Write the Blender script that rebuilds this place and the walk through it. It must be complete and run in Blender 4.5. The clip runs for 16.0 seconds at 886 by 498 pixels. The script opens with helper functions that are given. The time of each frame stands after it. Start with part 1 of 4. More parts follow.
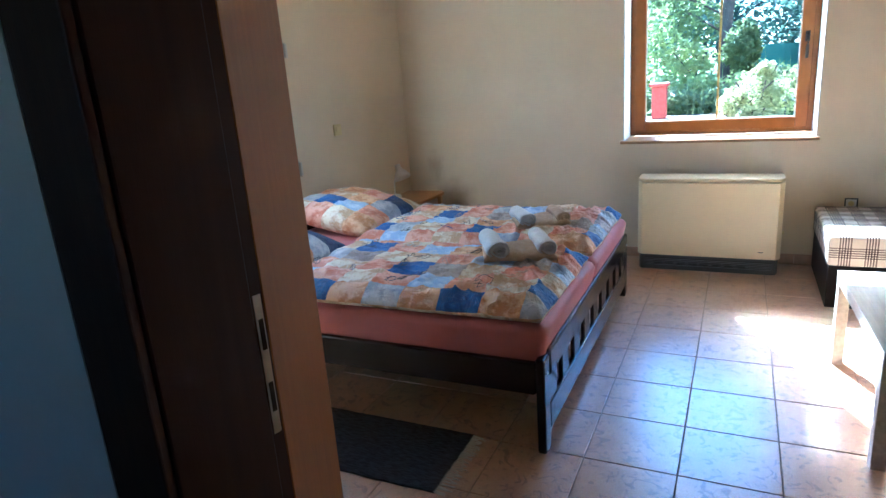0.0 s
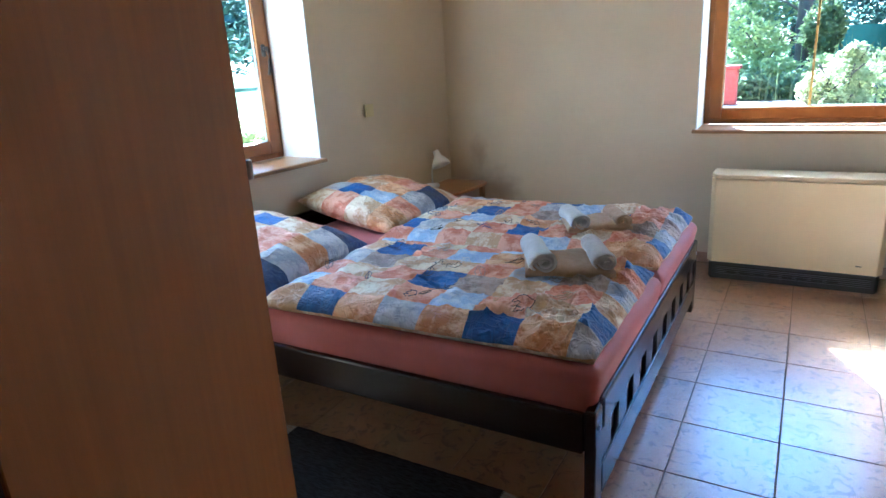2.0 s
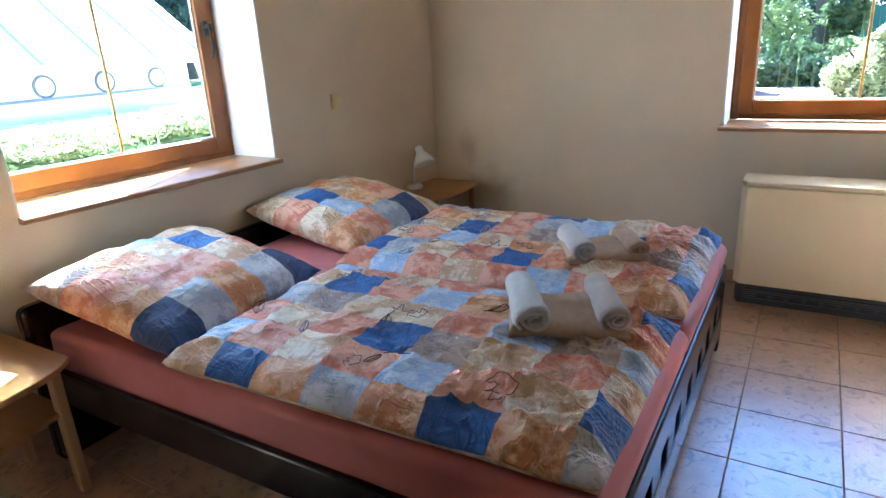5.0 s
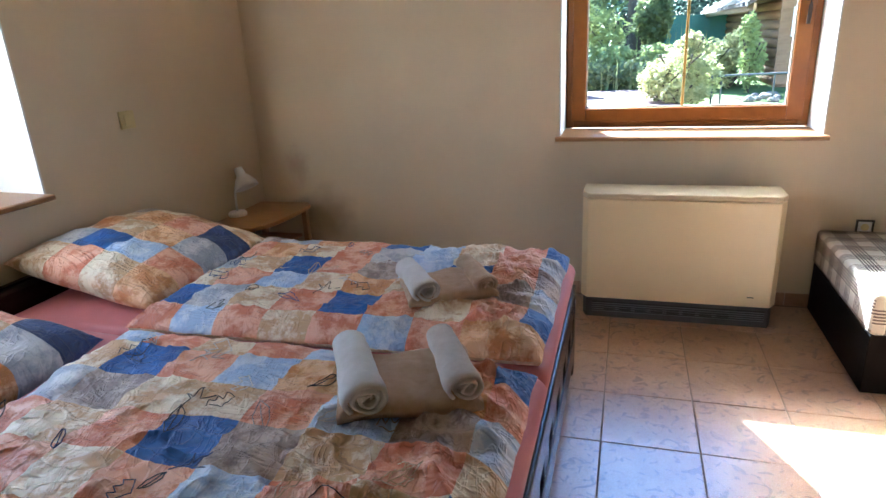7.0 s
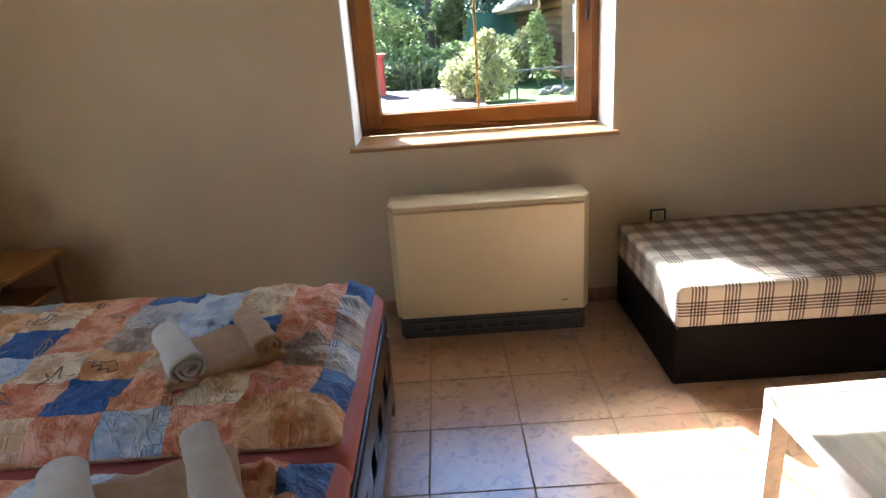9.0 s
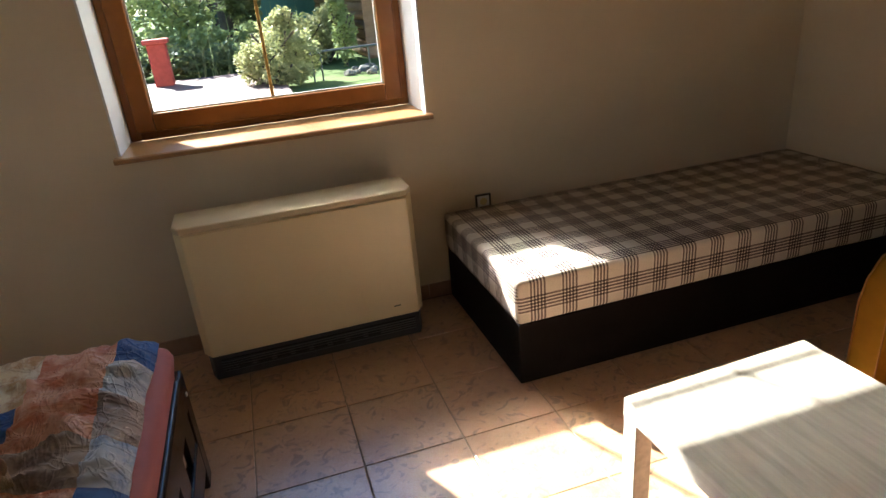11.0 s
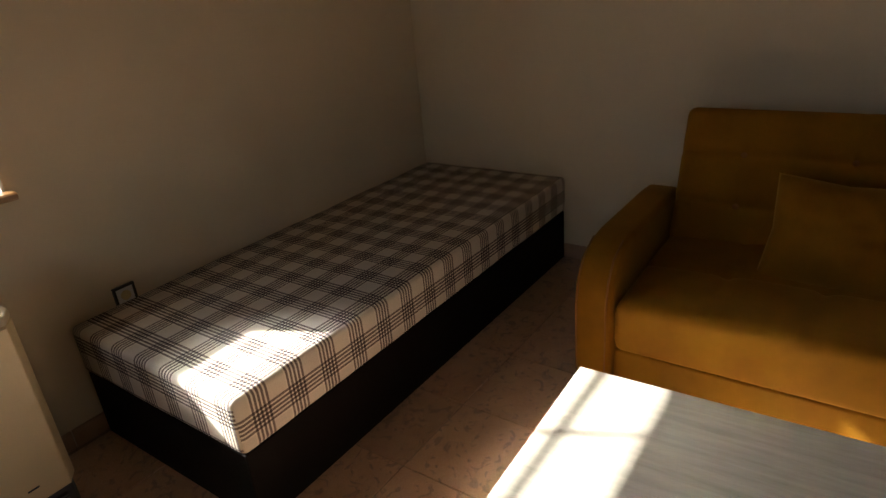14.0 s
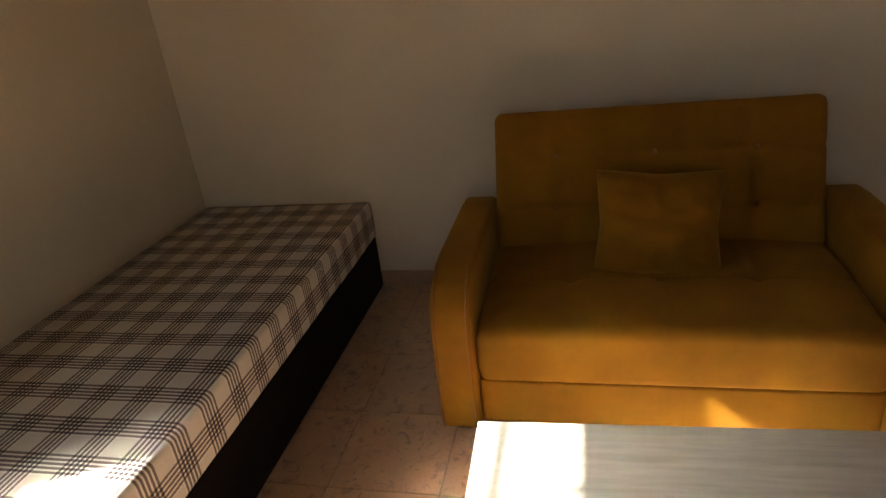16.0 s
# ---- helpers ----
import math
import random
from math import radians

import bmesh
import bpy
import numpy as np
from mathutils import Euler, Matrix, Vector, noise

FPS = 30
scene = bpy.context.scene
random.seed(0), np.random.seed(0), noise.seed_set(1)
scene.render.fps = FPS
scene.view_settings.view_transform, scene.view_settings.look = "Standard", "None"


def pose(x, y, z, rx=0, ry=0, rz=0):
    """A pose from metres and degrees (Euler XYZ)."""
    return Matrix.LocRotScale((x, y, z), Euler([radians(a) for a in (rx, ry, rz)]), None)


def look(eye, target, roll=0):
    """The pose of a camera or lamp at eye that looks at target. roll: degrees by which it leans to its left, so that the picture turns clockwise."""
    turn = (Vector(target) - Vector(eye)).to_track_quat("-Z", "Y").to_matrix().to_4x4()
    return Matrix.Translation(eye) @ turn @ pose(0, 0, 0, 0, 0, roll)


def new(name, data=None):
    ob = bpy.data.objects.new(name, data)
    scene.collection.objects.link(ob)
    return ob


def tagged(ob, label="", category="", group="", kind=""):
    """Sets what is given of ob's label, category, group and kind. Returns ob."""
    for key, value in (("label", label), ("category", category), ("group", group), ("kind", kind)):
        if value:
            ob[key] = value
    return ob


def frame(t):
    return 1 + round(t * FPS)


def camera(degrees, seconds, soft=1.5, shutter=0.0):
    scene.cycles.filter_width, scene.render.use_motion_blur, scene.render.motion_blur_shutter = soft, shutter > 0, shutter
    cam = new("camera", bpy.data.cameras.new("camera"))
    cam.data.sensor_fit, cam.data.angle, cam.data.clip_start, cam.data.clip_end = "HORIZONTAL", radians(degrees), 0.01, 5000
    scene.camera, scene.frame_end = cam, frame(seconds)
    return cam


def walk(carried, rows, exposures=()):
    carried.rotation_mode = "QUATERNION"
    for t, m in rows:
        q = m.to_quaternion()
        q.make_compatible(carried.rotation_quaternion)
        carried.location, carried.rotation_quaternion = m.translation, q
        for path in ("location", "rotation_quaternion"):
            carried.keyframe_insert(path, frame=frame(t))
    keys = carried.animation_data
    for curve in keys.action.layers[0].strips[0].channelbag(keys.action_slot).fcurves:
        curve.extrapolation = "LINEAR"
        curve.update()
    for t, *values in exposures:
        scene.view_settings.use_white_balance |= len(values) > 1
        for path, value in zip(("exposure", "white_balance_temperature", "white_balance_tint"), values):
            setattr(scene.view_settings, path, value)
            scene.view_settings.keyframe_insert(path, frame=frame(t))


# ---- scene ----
cam = camera(71.1, 16.0)
METRES, EYE, TILT, LEAN, TURN = 8.0, 1.5, 0.0, 0.0, 25.9
PATH = [
    (0, (0.201, 0.224, 1.441), (-0.647, 1.954, 0.906), -4.3),
    (0.5, (0.146, 0.355, 1.423), (-0.73, 2.069, 0.88), -4.1),
    (1, (0.125, 0.48, 1.428), (-0.784, 2.164, 0.847), -4.1),
    (1.5, (0.09, 0.579, 1.403), (-0.847, 2.244, 0.812), -3.6),
    (2, (0.035, 0.697, 1.403), (-0.944, 2.342, 0.823), -3.6),
    (2.5, (-0.027, 0.817, 1.404), (-1.04, 2.433, 0.803), -3.8),
    (3, (-0.087, 0.896, 1.391), (-1.101, 2.513, 0.791), -3.5),
    (5.3, (-0.161, 1.362, 1.405), (-1.126, 2.991, 0.761), -3.1),
    (5.5, (-0.163, 1.398, 1.407), (-1.076, 3.056, 0.761), -3.2),
    (6, (-0.192, 1.505, 1.409), (-0.986, 3.221, 0.758), -2.7),
    (6.5, (-0.224, 1.603, 1.406), (-0.905, 3.365, 0.749), -2.7),
    (7, (-0.233, 1.672, 1.409), (-0.789, 3.482, 0.763), -3.0),
    (7.5, (-0.232, 1.727, 1.407), (-0.661, 3.572, 0.764), -3.0),
    (8, (-0.208, 1.823, 1.41), (-0.489, 3.687, 0.741), -3.5),
    (8.5, (-0.188, 1.935, 1.41), (-0.314, 3.812, 0.732), -3.6),
    (9, (-0.161, 2.037, 1.404), (-0.182, 3.919, 0.726), -4.1),
    (11.5, (-0.061, 2.47, 1.364), (0.624, 4.173, 0.571), -5.0),
    (12, (-0.056, 2.566, 1.345), (0.822, 4.188, 0.571), -5.1),
    (12.5, (-0.011, 2.671, 1.347), (1.003, 4.211, 0.572), -6.1),
    (13, (0.04, 2.755, 1.339), (1.198, 4.189, 0.563), -6.6),
    (13.5, (0.037, 2.844, 1.336), (1.332, 4.143, 0.54), -5.3),
    (14, (0.001, 2.942, 1.344), (1.467, 4.043, 0.545), -5.3),
    (14.5, (-0.031, 3.004, 1.342), (1.549, 3.949, 0.563), -5.2),
    (15, (0.002, 3.067, 1.336), (1.668, 3.858, 0.561), -5.7),
    (15.5, (0.09, 3.16, 1.331), (1.818, 3.766, 0.526), -6.3),
    (16, (0.17, 3.225, 1.326), (1.939, 3.675, 0.508), -6.8),
]
EXPOSURES = [(0.0, 4.5, 4150, -2), (3.0, 4.5, 4320, 0), (5.5, 4.25, 4600, 3), (7.5, 4.05, 5000, 5), (9.0, 3.6, 5350, 5), (11.5, 2.7, 5800, 5), (12.5, 2.65, 5900, 5), (14.0, 2.4, 5750, 4), (14.5, 2.3, 5750, 4), (15.5, 2.75, 5750, 4), (16.0, 3.1, 5850, 4)]
walk(cam, [(t, look(eye, target, roll)) for t, eye, target, roll in PATH], EXPOSURES)

# ---- world, sun, exposure ----
SUN_WAY = Vector((0.48, -1.0, -0.81)).normalized()
world = bpy.data.worlds.new("world")
scene.world = world
world.use_nodes = True
wn = world.node_tree
sky = wn.nodes.new("ShaderNodeTexSky")
sky.sky_type = "NISHITA"
sky.sun_disc = False
sky.dust_density, sky.ozone_density = 0.3, 3.0
sky.sun_elevation = math.asin(-SUN_WAY.z)
sky.sun_rotation = math.atan2(-SUN_WAY.x, -SUN_WAY.y)
wn.nodes["Background"].inputs["Strength"].default_value = 0.05
wn.links.new(sky.outputs[0], wn.nodes["Background"].inputs["Color"])
sun_data = bpy.data.lights.new("sun", "SUN")
sun_data.energy, sun_data.angle, sun_data.color = 5.0, radians(0.6), (1.0, 0.93, 0.82)
sun = new("sun", sun_data)
sun.matrix_world = look((0, 0, 20), Vector((0, 0, 20)) + SUN_WAY)


# ---- materials ----
def mat(name, color, rough=0.6, color2=None, scale=8.0, fine=120.0, bump=0.15, metal=0.0, stretch=(1, 1, 1), coat=0.0, sheen=0.0, spec=0.5, per_object=0.0, depth=0.002):
    """A surface that varies at two scales between two colours, with fine relief."""
    m = bpy.data.materials.new(name)
    m.use_nodes = True
    nt = m.node_tree
    n, l = nt.nodes, nt.links
    b = n["Principled BSDF"]
    tc = n.new("ShaderNodeTexCoord")
    mp = n.new("ShaderNodeMapping")
    mp.inputs["Scale"].default_value = stretch
    l.new(tc.outputs["Object"], mp.inputs["Vector"])
    big = n.new("ShaderNodeTexNoise")
    big.inputs["Scale"].default_value, big.inputs["Detail"].default_value, big.inputs["Roughness"].default_value = scale, 5, 0.6
    small = n.new("ShaderNodeTexNoise")
    small.inputs["Scale"].default_value, small.inputs["Detail"].default_value = fine, 3
    l.new(mp.outputs[0], big.inputs["Vector"])
    l.new(mp.outputs[0], small.inputs["Vector"])
    ramp = n.new("ShaderNodeValToRGB")
    c2 = color2 or tuple(c * 0.86 for c in color)
    ramp.color_ramp.elements[0].position, ramp.color_ramp.elements[1].position = 0.33, 0.67
    ramp.color_ramp.elements[0].color, ramp.color_ramp.elements[1].color = (*c2, 1), (*color, 1)
    l.new(big.outputs["Fac"], ramp.inputs[0])
    out = ramp.outputs[0]
    if per_object:
        info = n.new("ShaderNodeObjectInfo")
        hsv = n.new("ShaderNodeHueSaturation")
        rng = n.new("ShaderNodeMapRange")
        rng.inputs["To Min"].default_value, rng.inputs["To Max"].default_value = 1 - per_object, 1 + per_object
        l.new(info.outputs["Random"], rng.inputs["Value"])
        l.new(rng.outputs[0], hsv.inputs["Value"])
        l.new(out, hsv.inputs["Color"])
        out = hsv.outputs[0]
    l.new(out, b.inputs["Base Color"])
    rr = n.new("ShaderNodeMapRange")
    rr.inputs["To Min"].default_value, rr.inputs["To Max"].default_value = max(rough - 0.07, 0.02), min(rough + 0.07, 1)
    l.new(small.outputs["Fac"], rr.inputs["Value"])
    l.new(rr.outputs[0], b.inputs["Roughness"])
    b.inputs["Metallic"].default_value = metal
    b.inputs["Coat Weight"].default_value = coat
    b.inputs["Coat Roughness"].default_value = 0.15
    b.inputs["Sheen Weight"].default_value = sheen
    b.inputs["Specular IOR Level"].default_value = spec
    if bump:
        bp = n.new("ShaderNodeBump")
        bp.inputs["Strength"].default_value, bp.inputs["Distance"].default_value = bump, depth
        mix = n.new("ShaderNodeMath")
        mix.operation = "ADD"
        l.new(big.outputs["Fac"], mix.inputs[0])
        l.new(small.outputs["Fac"], mix.inputs[1])
        l.new(mix.outputs[0], bp.inputs["Height"])
        l.new(bp.outputs[0], b.inputs["Normal"])
    return m


def glass_mat():
    m = bpy.data.materials.new("window_glass")
    m.use_nodes = True
    b = m.node_tree.nodes["Principled BSDF"]
    b.inputs["Base Color"].default_value = (0.97, 0.99, 0.98, 1)
    b.inputs["Roughness"].default_value, b.inputs["Transmission Weight"].default_value, b.inputs["IOR"].default_value = 0.0, 1.0, 1.05
    return m


def tile_mat():
    """Glazed terracotta-coloured floor tile with a darker scratched marbling."""
    m = mat("glazed_tile", (0.56, 0.325, 0.18), 0.27, (0.43, 0.235, 0.125), 9, 300, 0.05, per_object=0.06, spec=0.9)
    n, l = m.node_tree.nodes, m.node_tree.links
    b = n["Principled BSDF"]
    src = b.inputs["Base Color"].links[0].from_socket
    info = n.new("ShaderNodeObjectInfo")
    tc = n["Texture Coordinate"]
    b.inputs["Coat Weight"].default_value, b.inputs["Coat Roughness"].default_value = 1.0, 0.3
    b.inputs["Coat IOR"].default_value = 2.1
    add = n.new("ShaderNodeVectorMath")
    mul = n.new("ShaderNodeMath")
    mul.operation = "MULTIPLY"
    mul.inputs[1].default_value = 37.0
    l.new(info.outputs["Random"], mul.inputs[0])
    l.new(tc.outputs["Object"], add.inputs[0])
    l.new(mul.outputs[0], add.inputs[1])
    v = n.new("ShaderNodeTexNoise")
    v.inputs["Scale"].default_value, v.inputs["Detail"].default_value, v.inputs["Distortion"].default_value = 17, 7, 2.0
    l.new(add.outputs[0], v.inputs["Vector"])
    ramp = n.new("ShaderNodeValToRGB")
    cr = ramp.color_ramp
    cr.elements[0].position, cr.elements[0].color = 0.37, (1, 1, 1, 1)
    cr.elements[1].position, cr.elements[1].color = 0.45, (0, 0, 0, 1)
    l.new(v.outputs["Fac"], ramp.inputs[0])
    mx = n.new("ShaderNodeMix")
    mx.data_type = "RGBA"
    l.new(ramp.outputs[0], mx.inputs["Factor"])
    l.new(src, mx.inputs["A"])
    mx.inputs["B"].default_value = (0.28, 0.155, 0.095, 1)
    l.new(mx.outputs["Result"], b.inputs["Base Color"])
    return m


def plaid_mat():
    """Woven check: cream ground with dark brown and grey bands, by the mesh's own metres."""
    m = bpy.data.materials.new("plaid_cloth")
    m.use_nodes = True
    n, l = m.node_tree.nodes, m.node_tree.links
    b = n["Principled BSDF"]
    uv = n.new("ShaderNodeUVMap")
    uv.uv_map = "cloth"
    sep = n.new("ShaderNodeSeparateXYZ")
    l.new(uv.outputs[0], sep.inputs[0])
    P = 0.125

    def bands(axis):
        d = n.new("ShaderNodeMath")
        d.operation = "DIVIDE"
        d.inputs[1].default_value = P
        l.new(sep.outputs[axis], d.inputs[0])
        fr = n.new("ShaderNodeMath")
        fr.operation = "FRACT"
        l.new(d.outputs[0], fr.inputs[0])
        r = n.new("ShaderNodeValToRGB")
        r.color_ramp.interpolation = "CONSTANT"
        marks = [(0.0, 0.12), (0.04, 0.85), (0.10, 0.02), (0.145, 0.95), (0.205, 0.02), (0.25, 0.95), (0.31, 0.02), (0.355, 0.95), (0.415, 0.02), (0.46, 0.85), (0.52, 0.12)]
        el = r.color_ramp.elements
        el[0].position, el[0].color = 0, (0, 0, 0, 1)
        el[1].position, el[1].color = marks[1][0], (marks[1][1],) * 3 + (1,)
        for p, v in marks[2:]:
            e = el.new(p)
            e.color = (v, v, v, 1)
        l.new(fr.outputs[0], r.inputs[0])
        return r.outputs[0]
    a, c = bands("X"), bands("Y")
    add = n.new("ShaderNodeMath")
    add.operation = "ADD"
    l.new(a, add.inputs[0])
    l.new(c, add.inputs[1])
    half = n.new("ShaderNodeMath")
    half.operation = "MULTIPLY"
    half.inputs[1].default_value = 0.5
    l.new(add.outputs[0], half.inputs[0])
    r = n.new("ShaderNodeValToRGB")
    el = r.color_ramp.elements
    el[0].position, el[0].color = 0.0, (0.70, 0.61, 0.48, 1)
    el[1].position, el[1].color = 0.9, (0.035, 0.025, 0.025, 1)
    e = el.new(0.45)
    e.color = (0.17, 0.125, 0.105, 1)
    l.new(half.outputs[0], r.inputs[0])
    weave = n.new("ShaderNodeTexNoise")
    weave.inputs["Scale"].default_value, weave.inputs["Detail"].default_value = 420, 2
    tc = n.new("ShaderNodeTexCoord")
    l.new(tc.outputs["Object"], weave.inputs["Vector"])
    hsv = n.new("ShaderNodeHueSaturation")
    mr = n.new("ShaderNodeMapRange")
    mr.inputs["To Min"].default_value, mr.inputs["To Max"].default_value = 0.8, 1.2
    l.new(weave.outputs["Fac"], mr.inputs["Value"])
    l.new(mr.outputs[0], hsv.inputs["Value"])
    l.new(r.outputs[0], hsv.inputs["Color"])
    l.new(hsv.outputs[0], b.inputs["Base Color"])
    b.inputs["Roughness"].default_value = 0.9
    b.inputs["Specular IOR Level"].default_value = 0.2
    bp = n.new("ShaderNodeBump")
    bp.inputs["Strength"].default_value, bp.inputs["Distance"].default_value = 0.3, 0.002
    l.new(weave.outputs["Fac"], bp.inputs["Height"])
    l.new(bp.outputs[0], b.inputs["Normal"])
    return m


M = {}
M["wall"] = mat("painted_plaster", (0.68, 0.56, 0.385), 0.85, (0.63, 0.51, 0.345), 1.5, 60, 0.25, spec=0.25)
M["reveal"] = mat("white_plaster", (0.70, 0.69, 0.67), 0.85, (0.65, 0.64, 0.62), 4, 80, 0.25, spec=0.25)
M["hall"] = mat("grey_plaster", (0.76, 0.68, 0.58), 0.85, (0.70, 0.62, 0.52), 3, 80, 0.2, spec=0.2)
# unseen south wall and ceiling, toned dark to cut bounced fill light
M["plain"] = mat("low_bounce_plaster", (0.36, 0.29, 0.21), 0.85, (0.32, 0.26, 0.18), 3, 80, 0.2, spec=0.2)
M["ceiling"] = mat("low_bounce_ceiling", (0.36, 0.29, 0.21), 0.9, None, 2, 60, 0.1, spec=0.2)
M["tile"] = tile_mat()
M["grout"] = mat("grout", (0.33, 0.26, 0.20), 0.9, (0.25, 0.19, 0.14), 12, 200, 0.3)
M["skirt"] = mat("skirting_tile", (0.45, 0.28, 0.18), 0.3, (0.36, 0.22, 0.14), 12, 200, 0.1)
M["frame"] = mat("varnished_pine", (0.25, 0.093, 0.012), 0.38, (0.17, 0.058, 0.008), 5, 60, 0.12, stretch=(1, 1, 1), coat=0.08, spec=0.3)
M["sill"] = mat("sill_wood", (0.32, 0.165, 0.06), 0.33, (0.25, 0.12, 0.042), 6, 90, 0.08, coat=0.2)
M["brass"] = mat("gilt_bar", (0.55, 0.36, 0.10), 0.4, None, 20, 200, 0.05, metal=0.6)
M["spacer"] = mat("spacer_aluminium", (0.6, 0.6, 0.58), 0.4, None, 20, 200, 0.0, metal=0.7)
M["handle"] = mat("dark_bronze", (0.035, 0.027, 0.02), 0.4, None, 30, 200, 0.05, metal=0.6)
M["lining"] = mat("oak_veneer_lining", (0.25, 0.095, 0.013), 0.6, (0.21, 0.077, 0.010), 3, 60, 0.12, stretch=(14, 14, 0.7), spec=0.15)
# jamb, rebate and casing veneer: their backlit shade is put into the colour
M["casing"] = mat("backlit_veneer_casing", (0.060, 0.024, 0.010), 0.5, (0.042, 0.016, 0.007), 3, 60, 0.12, stretch=(14, 14, 0.7), spec=0.25)
M["strike"] = mat("nickel_plate", (0.6, 0.56, 0.5), 0.35, (0.45, 0.42, 0.38), 30, 300, 0.1, metal=0.9)
M["hole"] = mat("recess_dark", (0.02, 0.015, 0.012), 0.9, None, 10, 100, 0)
M["bedwood"] = mat("dark_stained_wood", (0.014, 0.008, 0.007), 0.25, (0.009, 0.005, 0.005), 3, 80, 0.08, stretch=(3, 3, 3), coat=0.12, spec=0.3)
M["sheet"] = mat("pink_sheet", (0.52, 0.175, 0.175), 0.5, (0.44, 0.14, 0.13), 3, 260, 0.15, sheen=0.05, spec=0.25)
M["slat"] = mat("raw_slat", (0.45, 0.33, 0.2), 0.6, None, 5, 90, 0.1)
M["oak"] = mat("light_beech", (0.46, 0.235, 0.07), 0.42, (0.39, 0.185, 0.052), 3, 90, 0.08, stretch=(2, 12, 12))
M["beech_leg"] = mat("beech_leg", (0.42, 0.25, 0.11), 0.45, (0.36, 0.21, 0.09), 3, 90, 0.08, stretch=(12, 12, 1.5))
M["birch"] = mat("pale_birch_foil", (0.55, 0.48, 0.385), 0.30, (0.40, 0.345, 0.27), 3.5, 60, 0.06, stretch=(14, 1.2, 14))
M["velvet"] = mat("mustard_velvet", (0.26, 0.110, 0.002), 0.85, (0.18, 0.073, 0.002), 4, 120, 0.25, sheen=0.30, spec=0.12)
M["velvet"].node_tree.nodes["Principled BSDF"].inputs["Sheen Tint"].default_value = (1.0, 0.55, 0.08, 1)
M["velvet"].node_tree.nodes["Principled BSDF"].inputs["Sheen Roughness"].default_value = 0.4
M["piping"] = mat("velvet_piping", (0.26, 0.10, 0.008), 0.8, None, 20, 200, 0.1)
M["plastic_leg"] = mat("black_foot", (0.02, 0.018, 0.016), 0.5, None, 20, 200, 0)
M["heater"] = mat("cream_enamel", (0.80, 0.64, 0.37), 0.30, (0.77, 0.61, 0.345), 2, 150, 0.03, spec=0.6)
# lid enamel is the body's cream with the shade on its top mixed in
M["heater_top"] = mat("cream_enamel_lid_shaded", (0.64, 0.50, 0.30), 0.48, None, 2, 150, 0.03, spec=0.3)
M["heater_foot"] = mat("grey_plinth", (0.065, 0.063, 0.062), 0.5, (0.05, 0.048, 0.047), 10, 150, 0.05)
M["slat_grey"] = mat("vent_slat_grey", (0.15, 0.15, 0.15), 0.45, None, 10, 100, 0)
M["vent"] = mat("vent_black", (0.012, 0.012, 0.012), 0.6, None, 10, 100, 0)
M["daybase"] = mat("dark_brown_board", (0.009, 0.006, 0.005), 0.55, (0.006, 0.004, 0.003), 8, 120, 0.06, spec=0.06)
M["plaid"] = plaid_mat()
M["white_plastic"] = mat("ivory_plastic", (0.70, 0.57, 0.27), 0.4, None, 10, 200, 0.02)
M["black_plastic"] = mat("black_plastic", (0.02, 0.017, 0.015), 0.35, None, 10, 200, 0)
M["lamp"] = mat("white_enamel", (0.75, 0.72, 0.66), 0.35, None, 10, 200, 0.02)
M["towel"] = mat("white_terry", (0.74, 0.72, 0.70), 0.95, (0.66, 0.64, 0.61), 30, 420, 0.9, sheen=0.1, spec=0.1, depth=0.004)
M["towel_beige"] = mat("beige_terry", (0.60, 0.44, 0.30), 0.95, (0.50, 0.35, 0.22), 30, 420, 0.9, sheen=0.1, spec=0.1, depth=0.004)
M["towel_tan"] = mat("tan_terry", (0.60, 0.43, 0.29), 0.95, (0.47, 0.32, 0.20), 30, 420, 0.9, sheen=0.1, spec=0.1, depth=0.004)
M["towel_cream"] = mat("cream_terry", (0.64, 0.58, 0.52), 0.95, (0.55, 0.48, 0.42), 30, 420, 0.9, sheen=0.2, spec=0.1, depth=0.004)
M["rug"] = mat("charcoal_rag_weave", (0.085, 0.085, 0.10), 0.95, (0.022, 0.022, 0.028), 30, 260, 0.9, stretch=(1, 5, 1), spec=0.1, depth=0.006)
M["fringe"] = mat("cotton_fringe", (0.62, 0.58, 0.52), 0.95, None, 30, 260, 0.2)
M["glass"] = glass_mat()


def leaf_mat(name, color, color2):
    """Leaves that let some light through."""
    m = mat(name, color, 0.6, color2, 3, 40, 0.0)
    n, l = m.node_tree.nodes, m.node_tree.links
    b = n["Principled BSDF"]
    t = n.new("ShaderNodeBsdfTranslucent")
    l.new(b.inputs["Base Color"].links[0].from_socket, t.inputs["Color"])
    mx = n.new("ShaderNodeMixShader")
    mx.inputs[0].default_value = 0.45
    l.new(b.outputs[0], mx.inputs[1])
    l.new(t.outputs[0], mx.inputs[2])
    l.new(mx.outputs[0], n["Material Output"].inputs["Surface"])
    return m


M["outer"] = mat("outer_render", (0.70, 0.66, 0.58), 0.9, None, 3, 60, 0.2)
M["lawn"] = mat("lawn", (0.13, 0.17, 0.06), 0.95, (0.085, 0.12, 0.035), 2, 60, 0.5, spec=0.1)
M["deck"] = mat("weathered_deck", (0.22, 0.13, 0.11), 0.7, (0.16, 0.095, 0.08), 4, 60, 0.2, per_object=0.1)
M["brickred"] = mat("red_painted_pier", (0.40, 0.07, 0.05), 0.8, (0.30, 0.05, 0.035), 20, 80, 0.3)
M["leaf"] = leaf_mat("leaf_green", (0.24, 0.28, 0.12), (0.15, 0.19, 0.08))
